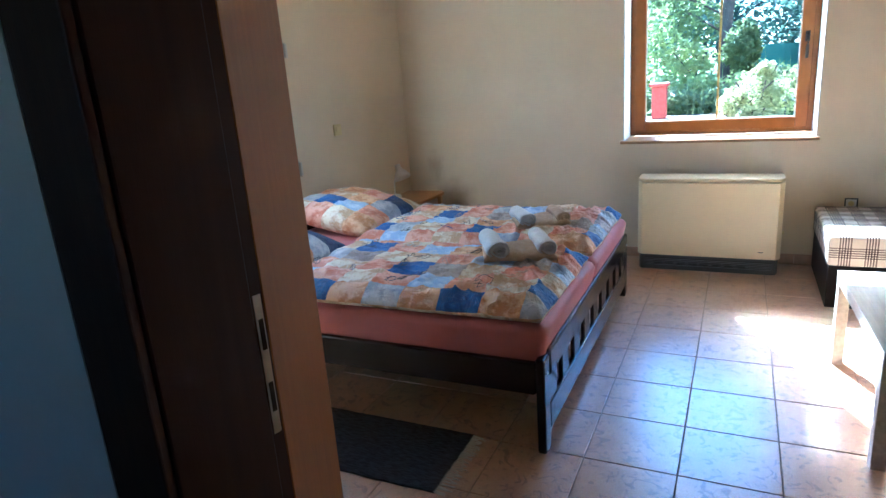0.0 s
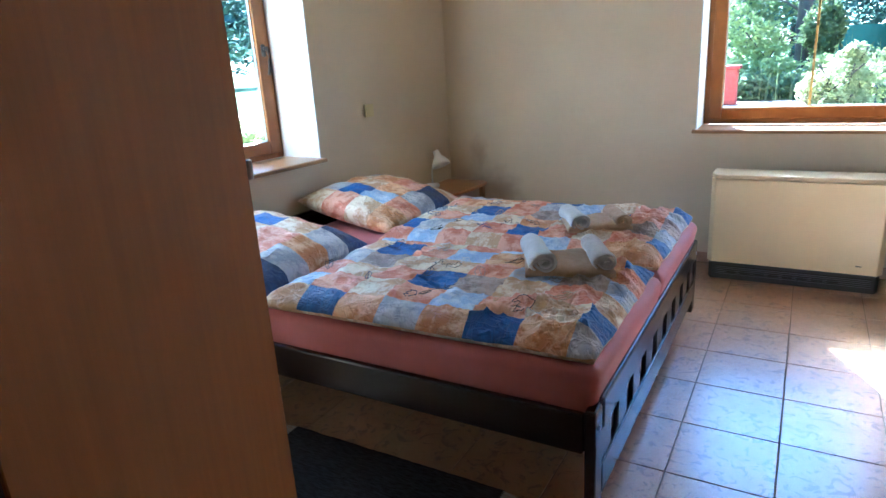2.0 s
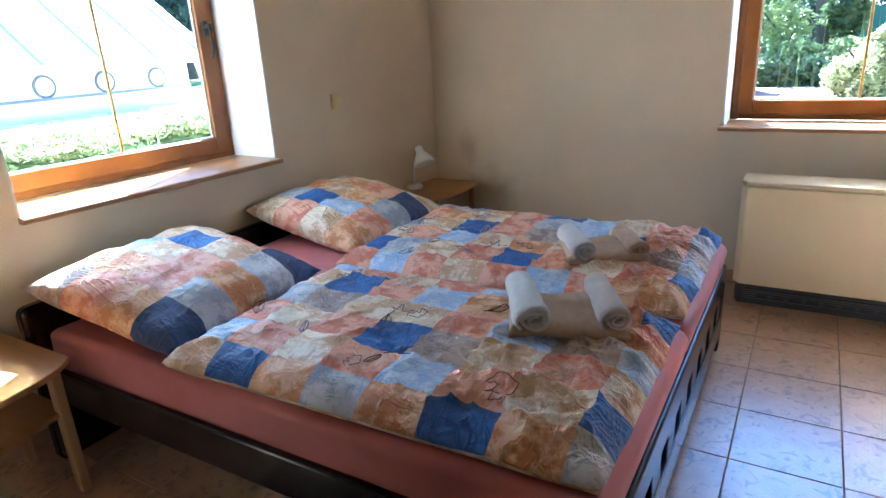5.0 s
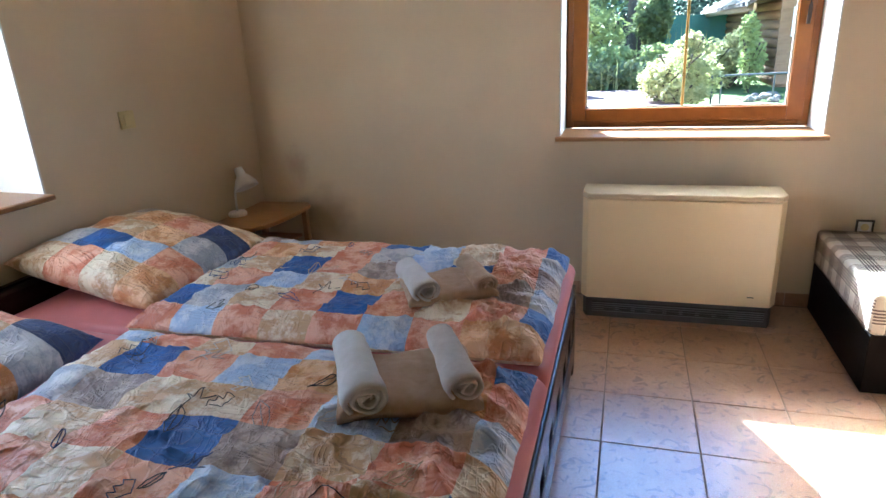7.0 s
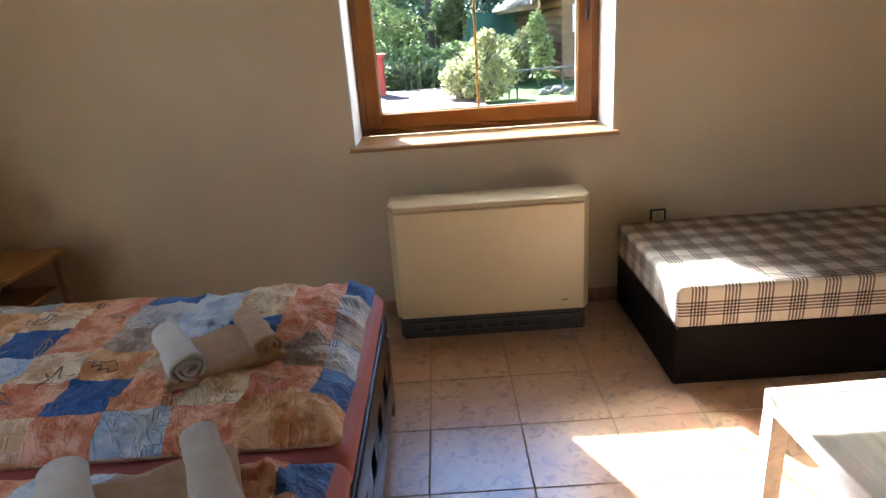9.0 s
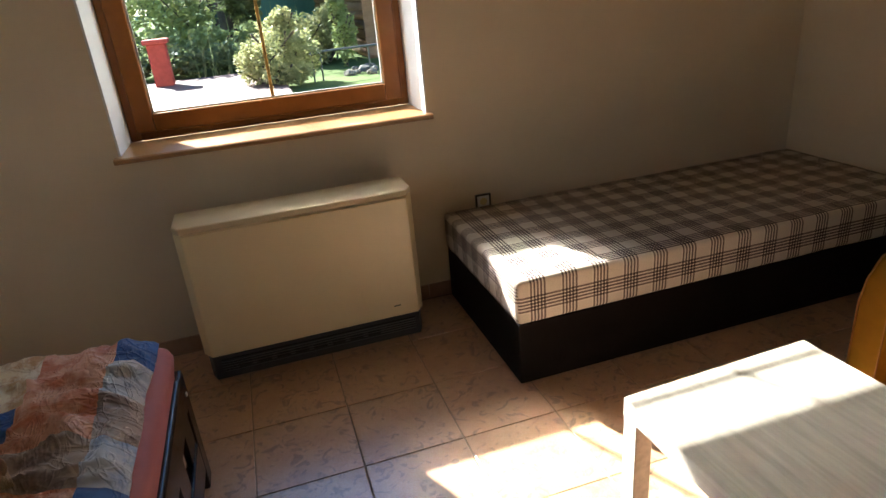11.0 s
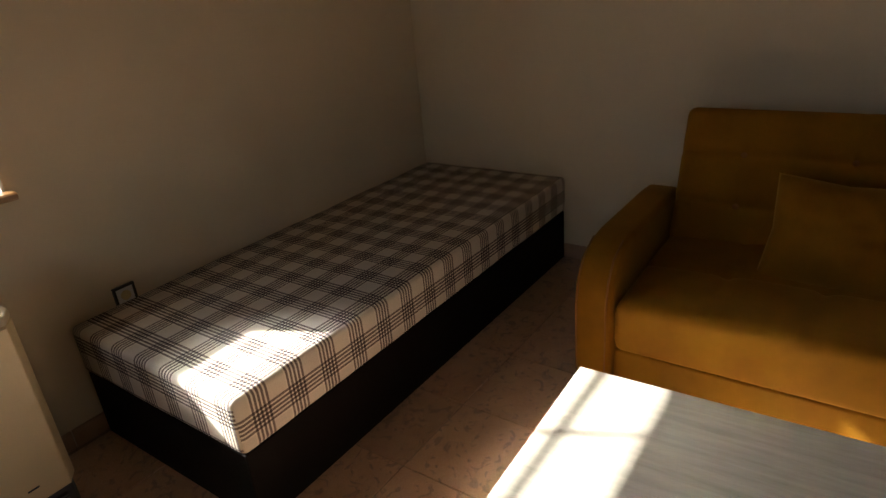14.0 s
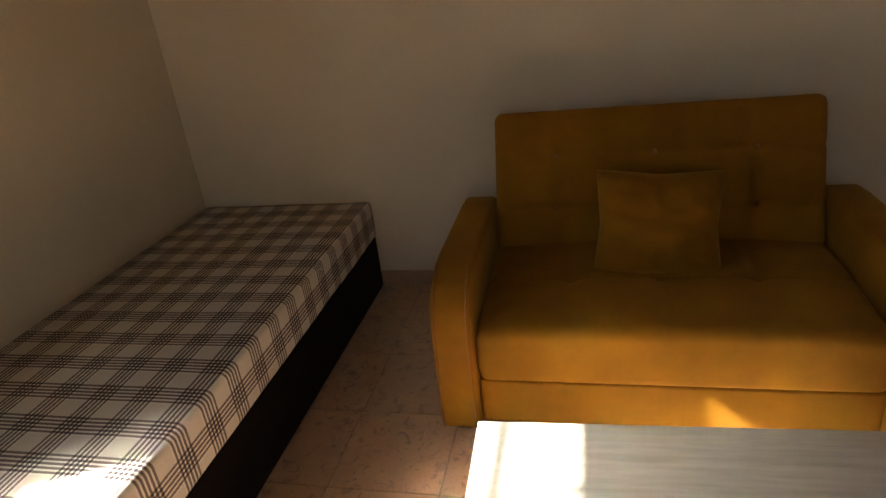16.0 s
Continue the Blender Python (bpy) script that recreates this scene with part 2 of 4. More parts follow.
M["leaf_light"] = leaf_mat("leaf_yellow_green", (0.40, 0.45, 0.17), (0.28, 0.33, 0.12))
M["leaf_pine"] = leaf_mat("leaf_dark", (0.09, 0.13, 0.11), (0.05, 0.085, 0.07))
M["leaf_bright"] = leaf_mat("leaf_pale", (0.46, 0.45, 0.22), (0.30, 0.32, 0.13))
M["bark"] = mat("bark", (0.10, 0.08, 0.065), 0.9, (0.06, 0.045, 0.035), 8, 40, 0.5, stretch=(3, 3, 0.6))
M["teal"] = mat("teal_net", (0.09, 0.20, 0.18), 0.9, (0.07, 0.165, 0.15), 1, 20, 0.1)
M["logs"] = mat("cabin_log", (0.30, 0.19, 0.10), 0.8, (0.22, 0.13, 0.07), 4, 40, 0.3, stretch=(1, 0.3, 3))
M["whitewall"] = mat("white_render", (0.75, 0.75, 0.75), 0.85, (0.68, 0.68, 0.68), 2, 40, 0.15)
M["whiteroof"] = mat("pale_roof_sheet", (0.62, 0.62, 0.63), 0.6, (0.54, 0.54, 0.55), 1, 30, 0.1)
M["seam"] = mat("roof_seam", (0.20, 0.205, 0.21), 0.6, None, 4, 40, 0.1)
M["greywhite"] = mat("grey_steel", (0.10, 0.105, 0.11), 0.5, None, 4, 40, 0.1, metal=0.2)
M["stone"] = mat("stone_kerb", (0.20, 0.18, 0.15), 0.9, (0.13, 0.12, 0.10), 6, 60, 0.5)


def stained_shaded_wall(base):
    """The room's plaster with a faint reddish-brown stain low in the corner behind the nightstand and contact shade
    painted beside it.
    """
    m = base.copy()
    m.name = "painted_plaster_stained"
    n, l = m.node_tree.nodes, m.node_tree.links
    b = n["Principled BSDF"]
    src = b.inputs["Base Color"].links[0].from_socket
    tc = n.new("ShaderNodeTexCoord")
    out = src
    # first the reddish stain, then contact shade painted right of the nightstand
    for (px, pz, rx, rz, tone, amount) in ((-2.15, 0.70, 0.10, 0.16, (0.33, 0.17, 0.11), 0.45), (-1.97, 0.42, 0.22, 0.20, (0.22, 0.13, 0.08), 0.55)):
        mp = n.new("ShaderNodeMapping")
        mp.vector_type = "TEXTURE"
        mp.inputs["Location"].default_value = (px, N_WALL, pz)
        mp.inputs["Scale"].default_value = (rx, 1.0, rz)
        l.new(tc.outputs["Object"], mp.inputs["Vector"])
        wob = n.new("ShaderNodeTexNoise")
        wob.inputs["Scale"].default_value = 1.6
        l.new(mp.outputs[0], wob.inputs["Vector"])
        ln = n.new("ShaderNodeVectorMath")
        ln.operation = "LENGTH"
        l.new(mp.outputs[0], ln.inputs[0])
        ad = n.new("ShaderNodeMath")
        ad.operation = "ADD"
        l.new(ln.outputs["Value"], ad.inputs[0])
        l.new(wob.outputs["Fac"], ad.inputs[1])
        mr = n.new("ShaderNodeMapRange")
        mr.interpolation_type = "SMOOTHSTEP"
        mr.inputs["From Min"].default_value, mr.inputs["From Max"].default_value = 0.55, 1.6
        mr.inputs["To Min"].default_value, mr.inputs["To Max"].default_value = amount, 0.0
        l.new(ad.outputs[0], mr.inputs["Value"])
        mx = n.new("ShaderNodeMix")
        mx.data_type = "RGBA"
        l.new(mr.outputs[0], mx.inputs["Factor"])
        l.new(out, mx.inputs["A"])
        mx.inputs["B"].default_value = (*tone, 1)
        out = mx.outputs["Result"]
    l.new(out, b.inputs["Base Color"])
    return m


N_WALL = 5.0
M["wall_stained_shaded"] = stained_shaded_wall(M["wall"])


# ---- mesh helpers ----
def thing(name, label, category, at=(0, 0, 0), rz=0, group=""):
    e = tagged(new(name), label, category, group)
    e.matrix_world = pose(*at, 0, 0, rz)
    return e


def part(name, bm, material, parent=None, label="", smooth=False, m=None):
    """Links a bmesh as one mesh object under a thing or a part."""
    me = bpy.data.meshes.new(name)
    if smooth:
        for f in bm.faces:
            f.smooth = True
    bm.to_mesh(me)
    bm.free()
    for mm in (material if isinstance(material, (list, tuple)) else [material]):
        me.materials.append(mm)
    ob = new(name, me)
    if parent is not None:
        ob.parent = parent
    if m is not None:
        ob.matrix_local = m
    if label:
        ob["label"] = label
    return ob


def setting(ob, label=""):
    return tagged(ob, label, kind="structure")


def box(x0, y0, z0, x1, y1, z1, bevel=0.0, seg=2, bm=None):
    b = bmesh.new()
    v = [b.verts.new((x, y, z)) for z in (z0, z1) for y in (y0, y1) for x in (x0, x1)]
    for q in ((0, 2, 3, 1), (4, 5, 7, 6), (0, 1, 5, 4), (2, 6, 7, 3), (0, 4, 6, 2), (1, 3, 7, 5)):
        b.faces.new([v[i] for i in q])
    if bevel:
        bmesh.ops.bevel(b, geom=b.edges[:], offset=bevel, segments=seg, affect="EDGES", profile=0.5)
    if bm is None:
        return b
    return join(bm, b)


def join(bm, other):
    tmp = bpy.data.meshes.new("tmp")
    other.to_mesh(tmp)
    other.free()
    bm.from_mesh(tmp)
    bpy.data.meshes.remove(tmp)
    return bm


def prism(points, z0, z1, bevel=0.0, axis="z", seg=2):
    """A flat outline pushed along an axis: x and y along z, x and z along y, or y and z along x."""
    b = bmesh.new()
    put = {"z": lambda a, c, d: (a, c, d), "y": lambda a, c, d: (a, d, c), "x": lambda a, c, d: (d, a, c)}[axis]
    lo = [b.verts.new(put(a, c, z0)) for a, c in points]
    hi = [b.verts.new(put(a, c, z1)) for a, c in points]
    b.faces.new(lo[::-1])
    b.faces.new(hi)
    k = len(points)
    for i in range(k):
        b.faces.new((lo[i], lo[(i + 1) % k], hi[(i + 1) % k], hi[i]))
    bmesh.ops.recalc_face_normals(b, faces=b.faces[:])
    if bevel:
        bmesh.ops.bevel(b, geom=b.edges[:], offset=bevel, segments=seg, affect="EDGES", profile=0.5)
    return b


def lathe(profile, n=24):
    """Turns a profile of (radius, height) round the z axis."""
    b = bmesh.new()
    rings = [[b.verts.new((r * math.cos(2 * math.pi * i / n), r * math.sin(2 * math.pi * i / n), z)) for i in range(n)] for r, z in profile]
    for a, c in zip(rings, rings[1:]):
        for i in range(n):
            b.faces.new((a[i], a[(i + 1) % n], c[(i + 1) % n], c[i]))
    b.faces.new(rings[0][::-1])
    b.faces.new(rings[-1])
    return b


def tube(points, r, n=10):
    b = bmesh.new()
    pts = [Vector(p) for p in points]
    rings = []
    for i, p in enumerate(pts):
        d = (pts[min(i + 1, len(pts) - 1)] - pts[max(i - 1, 0)]).normalized()
        q = d.to_track_quat("Z", "Y")
        rings.append([b.verts.new(p + q @ Vector((r * math.cos(2 * math.pi * k / n), r * math.sin(2 * math.pi * k / n), 0))) for k in range(n)])
    for a, c in zip(rings, rings[1:]):
        for k in range(n):
            b.faces.new((a[k], a[(k + 1) % n], c[(k + 1) % n], c[k]))
    b.faces.new(rings[0][::-1])
    b.faces.new(rings[-1])
    return b


def cushion(w, d, h, n=26, puff=0.35, wrinkle=0.006, seed=0, edge=2.6, ears=0.06):
    """A closed soft pad, pinched at its seam: w by d, h high at its middle."""
    b = bmesh.new()
    top, bot = {}, {}
    for i in range(n + 1):
        for j in range(n + 1):
            u, v = 2 * i / n - 1, 2 * j / n - 1
            k = max((1 - abs(u) ** edge) * (1 - abs(v) ** edge), 0) ** puff
            pull = 1 - ears * (1 - abs(u * v)) * (max(abs(u), abs(v)) ** 3)
            x, y = u * w / 2 * pull, v * d / 2 * pull
            wr = wrinkle * noise.fractal(Vector((x * 7 + seed, y * 7, seed)), 0.9, 2.0, 4)
            wr += wrinkle * 1.2 * math.sin(9 * math.atan2(v, u) + 3 * noise.noise(Vector((x * 3, y * 3, seed)))) * (max(abs(u), abs(v)) ** 2) * k
            top[i, j] = b.verts.new((x, y, h * 0.5 * k + wr * (0.3 + k)))
            bot[i, j] = top[i, j] if i in (0, n) or j in (0, n) else b.verts.new((x, y, -h * 0.5 * k))
    uv = b.loops.layers.uv.new("cloth")
    for i in range(n):
        for j in range(n):
            for s, flip in ((top, False), (bot, True)):
                q = [s[i, j], s[i + 1, j], s[i + 1, j + 1], s[i, j + 1]]
                f = b.faces.new(q[::-1] if flip else q)
                for lp in f.loops:
                    lp[uv].uv = (lp.vert.co.x, lp.vert.co.y)
    return b


# ---- the room's measures ----
W, E, N, S, C = -2.53, 2.66, 5.0, 1.40, 2.55
HALL = 0.66
WIN_N = (-0.583, 0.66, 0.875, 2.245)
WIN_W = (2.38, 3.588, 0.875, 2.245)
SKEW = Matrix.Translation((W, 3.2, 0)) @ pose(0, 0, 0, 0, 0, -4.0) @ Matrix.Translation((-W, -3.2, 0))


# ---- large structure ----
def wall_with_opening(name, along, a0, a1, near, far, top, hole, material):
    b = bmesh.new()
    h0, h1, z0, z1 = hole
    for p0, p1, q0, q1 in ((a0, h0, -0.3, top), (h1, a1, -0.3, top), (h0, h1, -0.3, z0), (h0, h1, z1, top)):
        if along == "x":
            box(p0, near, q0, p1, far, q1, bm=b)
        else:
            box(near, p0, q0, far, p1, q1, bm=b)
    return setting(part(name, b, material))


wall_with_opening("wall_north", "x", W - 0.45, E + 0.3, N, N + 0.42, C, WIN_N, M["wall_stained_shaded"])
wall_with_opening("wall_west", "y", HALL - 0.2, N + 0.1, W - 0.42, W, C, WIN_W, M["wall"]).matrix_world = SKEW
setting(part("wall_east", box(E, HALL, -0.3, E + 0.3, N, C), M["wall"]))
JL = [(-0.50, HALL), (-0.40, HALL), (-0.395, 0.815), (-0.395, 0.84), (-0.745, 1.375), (-0.745, S)]
b = prism([(-2.9, S), (-2.9, HALL)] + [JL[0], (-0.42, HALL), (-0.42, 0.85), (-0.765, 1.38), (-0.765, S)], -0.3, C)
join(b, prism([(E, S), (0.80, S), (0.48, 0.85), (0.48, HALL), (E, HALL)], -0.3, C))
join(b, prism([(-0.765, S), (-0.765, 1.38), (-0.42, 0.85), (-0.42, HALL), (0.48, HALL), (0.48, 0.85), (0.80, S)], 2.06, C))
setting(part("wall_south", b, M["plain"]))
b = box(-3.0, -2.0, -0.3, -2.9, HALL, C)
# opening added in the unseen end wall so that sky light reaches the hall
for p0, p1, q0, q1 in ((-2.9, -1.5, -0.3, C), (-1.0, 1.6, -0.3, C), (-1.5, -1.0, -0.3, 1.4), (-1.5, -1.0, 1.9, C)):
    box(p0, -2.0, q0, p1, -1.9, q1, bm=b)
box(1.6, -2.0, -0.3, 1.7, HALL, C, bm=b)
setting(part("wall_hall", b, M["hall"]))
setting(part("wall_hall_front", box(-2.9, HALL - 0.012, 0, -0.496, HALL - 0.002, C), M["hall"]))
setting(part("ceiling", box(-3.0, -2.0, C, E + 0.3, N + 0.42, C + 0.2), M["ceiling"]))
setting(part("floor", box(-3.0, -2.0, -0.3, E + 0.3, N + 0.42, -0.0035), M["grout"]))


def reveal(name, along, w, near, far):
    """White plaster lining of a window's opening, on the room's side and outside."""
    h0, h1, z0, z1 = w
    b = bmesh.new()
    t = 0.008
    for p0, p1, q0, q1 in ((h0, h0 + t, z0, z1), (h1 - t, h1, z0, z1), (h0 + t, h1 - t, z1 - t, z1)):
        if along == "x":
            box(p0, min(near, far), q0, p1, max(near, far), q1, bm=b)
        else:
            box(min(near, far), p0, q0, max(near, far), p1, q1, bm=b)
    return setting(part(name, b, M["reveal"]))


reveal("trim_window_north", "x", WIN_N, N + 0.001, N + 0.42)
reveal("trim_window_west", "y", WIN_W, W - 0.001, W - 0.42).matrix_world = SKEW


def window(name, width, height, m, handle_side):
    """A one-sash wooden window, drawn from x = 0 to width, z from 0, with the room at negative y."""
    w = tagged(new(name), "varnished pine window with one sash and thin gilt glazing bars", "window", kind="structure")
    w.matrix_world = m
    f = 0.045
    b = bmesh.new()
    for q in ((0, 0, f, height), (width - f, 0, width, height), (f, 0, width - f, f), (f, height - f, width - f, height)):
        box(q[0], 0.012, q[1], q[2], 0.085, q[3], 0.003, 1, bm=b)
    part("window_frame", b, M["frame"], w)
    s0, g0 = 0.032, 0.108
    b = bmesh.new()
    for q in ((s0, s0, g0, height - s0), (width - g0, s0, width - s0, height - s0), (g0, s0, width - g0, g0), (g0, height - g0, width - g0, height - s0)):
        box(q[0], -0.002, q[1], q[2], 0.05, q[3], 0.005, 2, bm=b)
    part("sash", b, M["frame"], w)
    b = bmesh.new()
    e = 0.007
    for q in ((g0, g0, g0 + e, height - g0), (width - g0 - e, g0, width - g0, height - g0), (g0, g0, width - g0, g0 + e), (g0, height - g0 - e, width - g0, height - g0)):
        box(q[0], 0.018, q[1], q[2], 0.03, q[3], bm=b)
    part("spacer", b, M["spacer"], w)
    pane = part("pane", box(g0 - 0.004, 0.033, g0 - 0.004, width - g0 + 0.004, 0.037, height - g0 + 0.004), M["glass"], w)
    pane.visible_shadow = False
    b = box(width / 2 - 0.007, 0.02, g0, width / 2 + 0.007, 0.030, height - g0, 0.002, 1)
    part("glazing_bar", b, M["brass"], w)
    zb = 1.105
    b = box(g0, 0.0205, zb - 0.012, width - g0, 0.0295, zb + 0.012, 0.002, 1)
    part("glazing_bar", b, M["brass"], w)
    hx = width - 0.07 if handle_side > 0 else 0.07
    hz = 0.64
    b = box(hx - 0.014, -0.014, hz - 0.035, hx + 0.014, -0.002, hz + 0.035, 0.004, 2)
    join(b, tube([(hx, -0.012, hz + 0.01), (hx, -0.045, hz + 0.012)], 0.010))
    join(b, tube([(hx, -0.043, hz + 0.02), (hx, -0.047, hz - 0.01), (hx, -0.050, hz - 0.06), (hx, -0.046, hz - 0.105), (hx, -0.034, hz - 0.14)], 0.0095))
    part("window_handle", b, M["handle"], w, "dark bronze lever handle", True)
    return w


window("window_north", WIN_N[1] - WIN_N[0] - 0.018, WIN_N[3] - WIN_N[2] - 0.02, pose(WIN_N[0] + 0.009, N + 0.27, WIN_N[2] + 0.01), 1)
window("window_west", WIN_W[1] - WIN_W[0] - 0.018, WIN_W[3] - WIN_W[2] - 0.02, SKEW @ pose(W - 0.305, WIN_W[0] + 0.009, WIN_W[2] + 0.01, 0, 0, 90), 1)
b = prism([(N + 0.268, 0.877), (N + 0.268, 0.885), (N - 0.04, 0.885), (N - 0.047, 0.880), (N - 0.047, 0.867), (N - 0.04, 0.862), (N - 0.001, 0.862), (N - 0.001, 0.877)], WIN_N[0] - 0.015, WIN_N[1] + 0.012, axis="x")
setting(part("window_sill_north", b, M["sill"]))
b = prism([(W - 0.303, 0.877), (W - 0.303, 0.885), (W + 0.04, 0.885), (W + 0.047, 0.880), (W + 0.047, 0.865), (W + 0.04, 0.860), (W + 0.001, 0.860), (W + 0.001, 0.877)], WIN_W[0] - 0.004, WIN_W[1] + 0.002, axis="y")
setting(part("window_sill_west", b, M["sill"])).matrix_world = SKEW

# door lining, from the hall's casing to the splay towards the room
door = tagged(new("door_frame"), "brown wooden door lining in a thick splayed wall with a strike plate", "door frame", kind="structure")
part("lining", prism([(-0.38, 0.84), (-0.725, 1.385), (-0.742, 1.374), (-0.397, 0.829)], 0, 2.05, 0.001, seg=1), M["lining"], door)
part("lining_edge", prism([(-0.728, 1.388), (-0.79, S + 0.012), (-0.79, S + 0.002), (-0.745, 1.378)], 0, 2.05), M["lining"], door)
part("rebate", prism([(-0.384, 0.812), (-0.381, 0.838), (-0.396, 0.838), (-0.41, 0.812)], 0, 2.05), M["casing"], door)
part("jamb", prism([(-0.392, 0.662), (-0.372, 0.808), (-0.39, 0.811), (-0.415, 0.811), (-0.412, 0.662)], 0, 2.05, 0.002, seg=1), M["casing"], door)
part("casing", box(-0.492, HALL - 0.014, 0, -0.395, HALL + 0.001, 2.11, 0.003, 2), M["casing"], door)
part("head_lining", prism([(-0.74, S), (-0.41, 0.83), (-0.41, 0.665), (0.47, 0.665), (0.47, 0.84), (0.79, S)], 2.045, 2.059), M["lining"], door)
part("right_lining", prism([(0.47, 0.665), (0.47, 0.84), (0.79, S - 0.01), (0.798, S - 0.012), (0.478, 0.84), (0.478, 0.665)], 0, 2.044), M["lining"], door)
for z in (1.256, 1.521):
    part("hinge_pin", lathe([(0, 0), (0.006, 0), (0.006, 0.03), (0, 0.032)], 10), M["strike"], door, m=pose(-0.727, 1.391, z - 0.015))
plate = prism([(-0.3818, 0.8200), (-0.3797, 0.8320), (-0.3785, 0.8320), (-0.3806, 0.8200)], 0.965, 1.175)
part("strike_plate", plate, M["strike"], door, "worn nickel strike plate")
for z0, z1 in ((1.095, 1.140), (1.0, 1.045)):
    part("strike_hole", prism([(-0.3808, 0.8225), (-0.3796, 0.8295), (-0.3778, 0.8295), (-0.3790, 0.8225)], z0, z1), M["hole"], door)

# skirting
def skirting(x0, y0, x1, y1, step=0.3365):
    s = tagged(new("baseboard"), kind="structure")
    d = Vector((x1 - x0, y1 - y0, 0))
    n = max(1, round(d.length / step))
    q = math.degrees(math.atan2(d.y, d.x))
    L = d.length / n
    me = None
    for i in range(n):
        if me is None:
            o = part("skirting_tile", box(0.0015, 0, 0.0, L - 0.0015, 0.010, 0.07, 0.002, 1), M["skirt"], s)
            me = o.data
        else:
            o = new("skirting_tile", me)
            o.parent = s
        o.matrix_world = pose(x0 + d.x * i / n, y0 + d.y * i / n, 0, 0, 0, q)


skirting(E, N - 0.001, W, N - 0.001)
skirting(E - 0.001, S, E - 0.001, N - 0.012)
skirting(-2.404, N - 0.012, -2.650, S)


# ---- bed ----
SHEET = 0.515
def build_bed():
    bed = thing("double_bed", "dark-stained wooden double bed with a slatted foot on the tiled floor", "bed")
    x0, x1, y0, y1 = -2.45, -0.41, 2.255, 4.14
    # foot end
    for y in (y0, y1 - 0.075):
        part("post", box(x1 - 0.040, y, 0, x1 - 0.004, y + 0.075, 0.400, 0.008, 2), M["bedwood"], bed)
    part("foot_top_rail", box(x1 - 0.034, y0 + 0.077, 0.305, x1, y1 - 0.077, 0.412, 0.010, 3), M["bedwood"], bed, "glossy worn top rail")
    part("foot_bottom_rail", box(x1 - 0.032, y0 + 0.077, 0.075, x1 - 0.003, y1 - 0.077, 0.185, 0.005, 2), M["bedwood"], bed)
    n, span = 8, y1 - y0 - 0.154
    for i in range(n + 1):
        y = y0 + 0.077 + (span - 0.11) * i / n
        part("foot_slat", box(x1 - 0.026, y, 0.186, x1 - 0.008, y + 0.11, 0.304, 0.003, 1), M["bedwood"], bed)
    for y in (y0 + 0.035, y1 - 0.04):
        part("bolt", lathe([(0, 0), (0.008, 0), (0.007, 0.003), (0, 0.004)], 12), M["spacer"], bed, m=pose(x1 - 0.0035, y, 0.335, 0, 90))
    # sides and head
    for y in (y0, y1 - 0.028):
        part("side_rail", box(x0 + 0.05, y, 0.25, x1 - 0.042, y + 0.028, 0.385, 0.008, 2), M["bedwood"], bed)
    part("headboard", box(x0, y0 - 0.03, 0.0, x0 + 0.035, y1 + 0.03, 0.615, 0.03, 3), M["bedwood"], bed)
    for i in range(14):
        x = x0 + 0.12 + i * 0.138
        part("slat", box(x, y0 + 0.03, 0.262, x + 0.06, y1 - 0.03, 0.278), M["slat"], bed)
    return bed


build_bed()


def build_mattress(y0, y1, name="mattress"):
    b = box(-2.41, y0, 0.28, -0.445, y1, SHEET, 0.035, 4)
    bmesh.ops.subdivide_edges(b, edges=[e for e in b.edges if e.calc_length() > 0.3], cuts=40, use_grid_fill=True)
    for v in b.verts:
        k = noise.fractal(Vector((v.co.x * 2.2 + v.co.z * 6, v.co.y * 3, v.co.z * 16)), 0.8, 2, 3)
        v.co += Vector((0, 0.009 * k, 0.003 * k))
        if v.co.x > -0.5 and v.co.z > 0.40:
            v.co.x += 0.034 * math.sin(math.pi * min(1, (v.co.z - 0.40) / 0.13)) ** 0.6
    o = part(name, b, M["sheet"], smooth=True)
    return tagged(o, "mattress under a smooth pink fitted sheet, lying in the bed frame", "mattress", "mattresses of the bed")


build_mattress(2.284, 3.192)
build_mattress(3.196, 4.112)

# ---- bed linen ----
CLOTHS = {}
for key, c1, c2 in (("B", (0.022, 0.125, 0.44), (0.014, 0.08, 0.31)), ("N", (0.025, 0.06, 0.19), (0.018, 0.04, 0.12)),
                    ("R", (0.62, 0.20, 0.095), (0.82, 0.46, 0.30)), ("O", (0.57, 0.235, 0.065), (0.82, 0.52, 0.27)),
                    ("G", (0.36, 0.39, 0.46), (0.60, 0.60, 0.61)), ("L", (0.38, 0.52, 0.74), (0.64, 0.72, 0.84)),
                    ("C", (0.86, 0.75, 0.56), (0.60, 0.38, 0.19)), ("T", (0.28, 0.21, 0.18), (0.52, 0.42, 0.35))):
    m = CLOTHS[key] = mat("cotton_" + key.lower(), c1, 0.58, c2, 11, 330, 0.15, spec=0.65, sheen=0.06)
    for nd in m.node_tree.nodes:
        if nd.type == "VALTORGB":
            nd.color_ramp.elements[0].position, nd.color_ramp.elements[1].position = 0.45, 0.56
        if nd.type == "TEX_NOISE" and nd.inputs["Scale"].default_value == 11:
            nd.inputs["Roughness"].default_value, nd.inputs["Distortion"].default_value = 0.7, 0.15
DYES = list(CLOTHS)


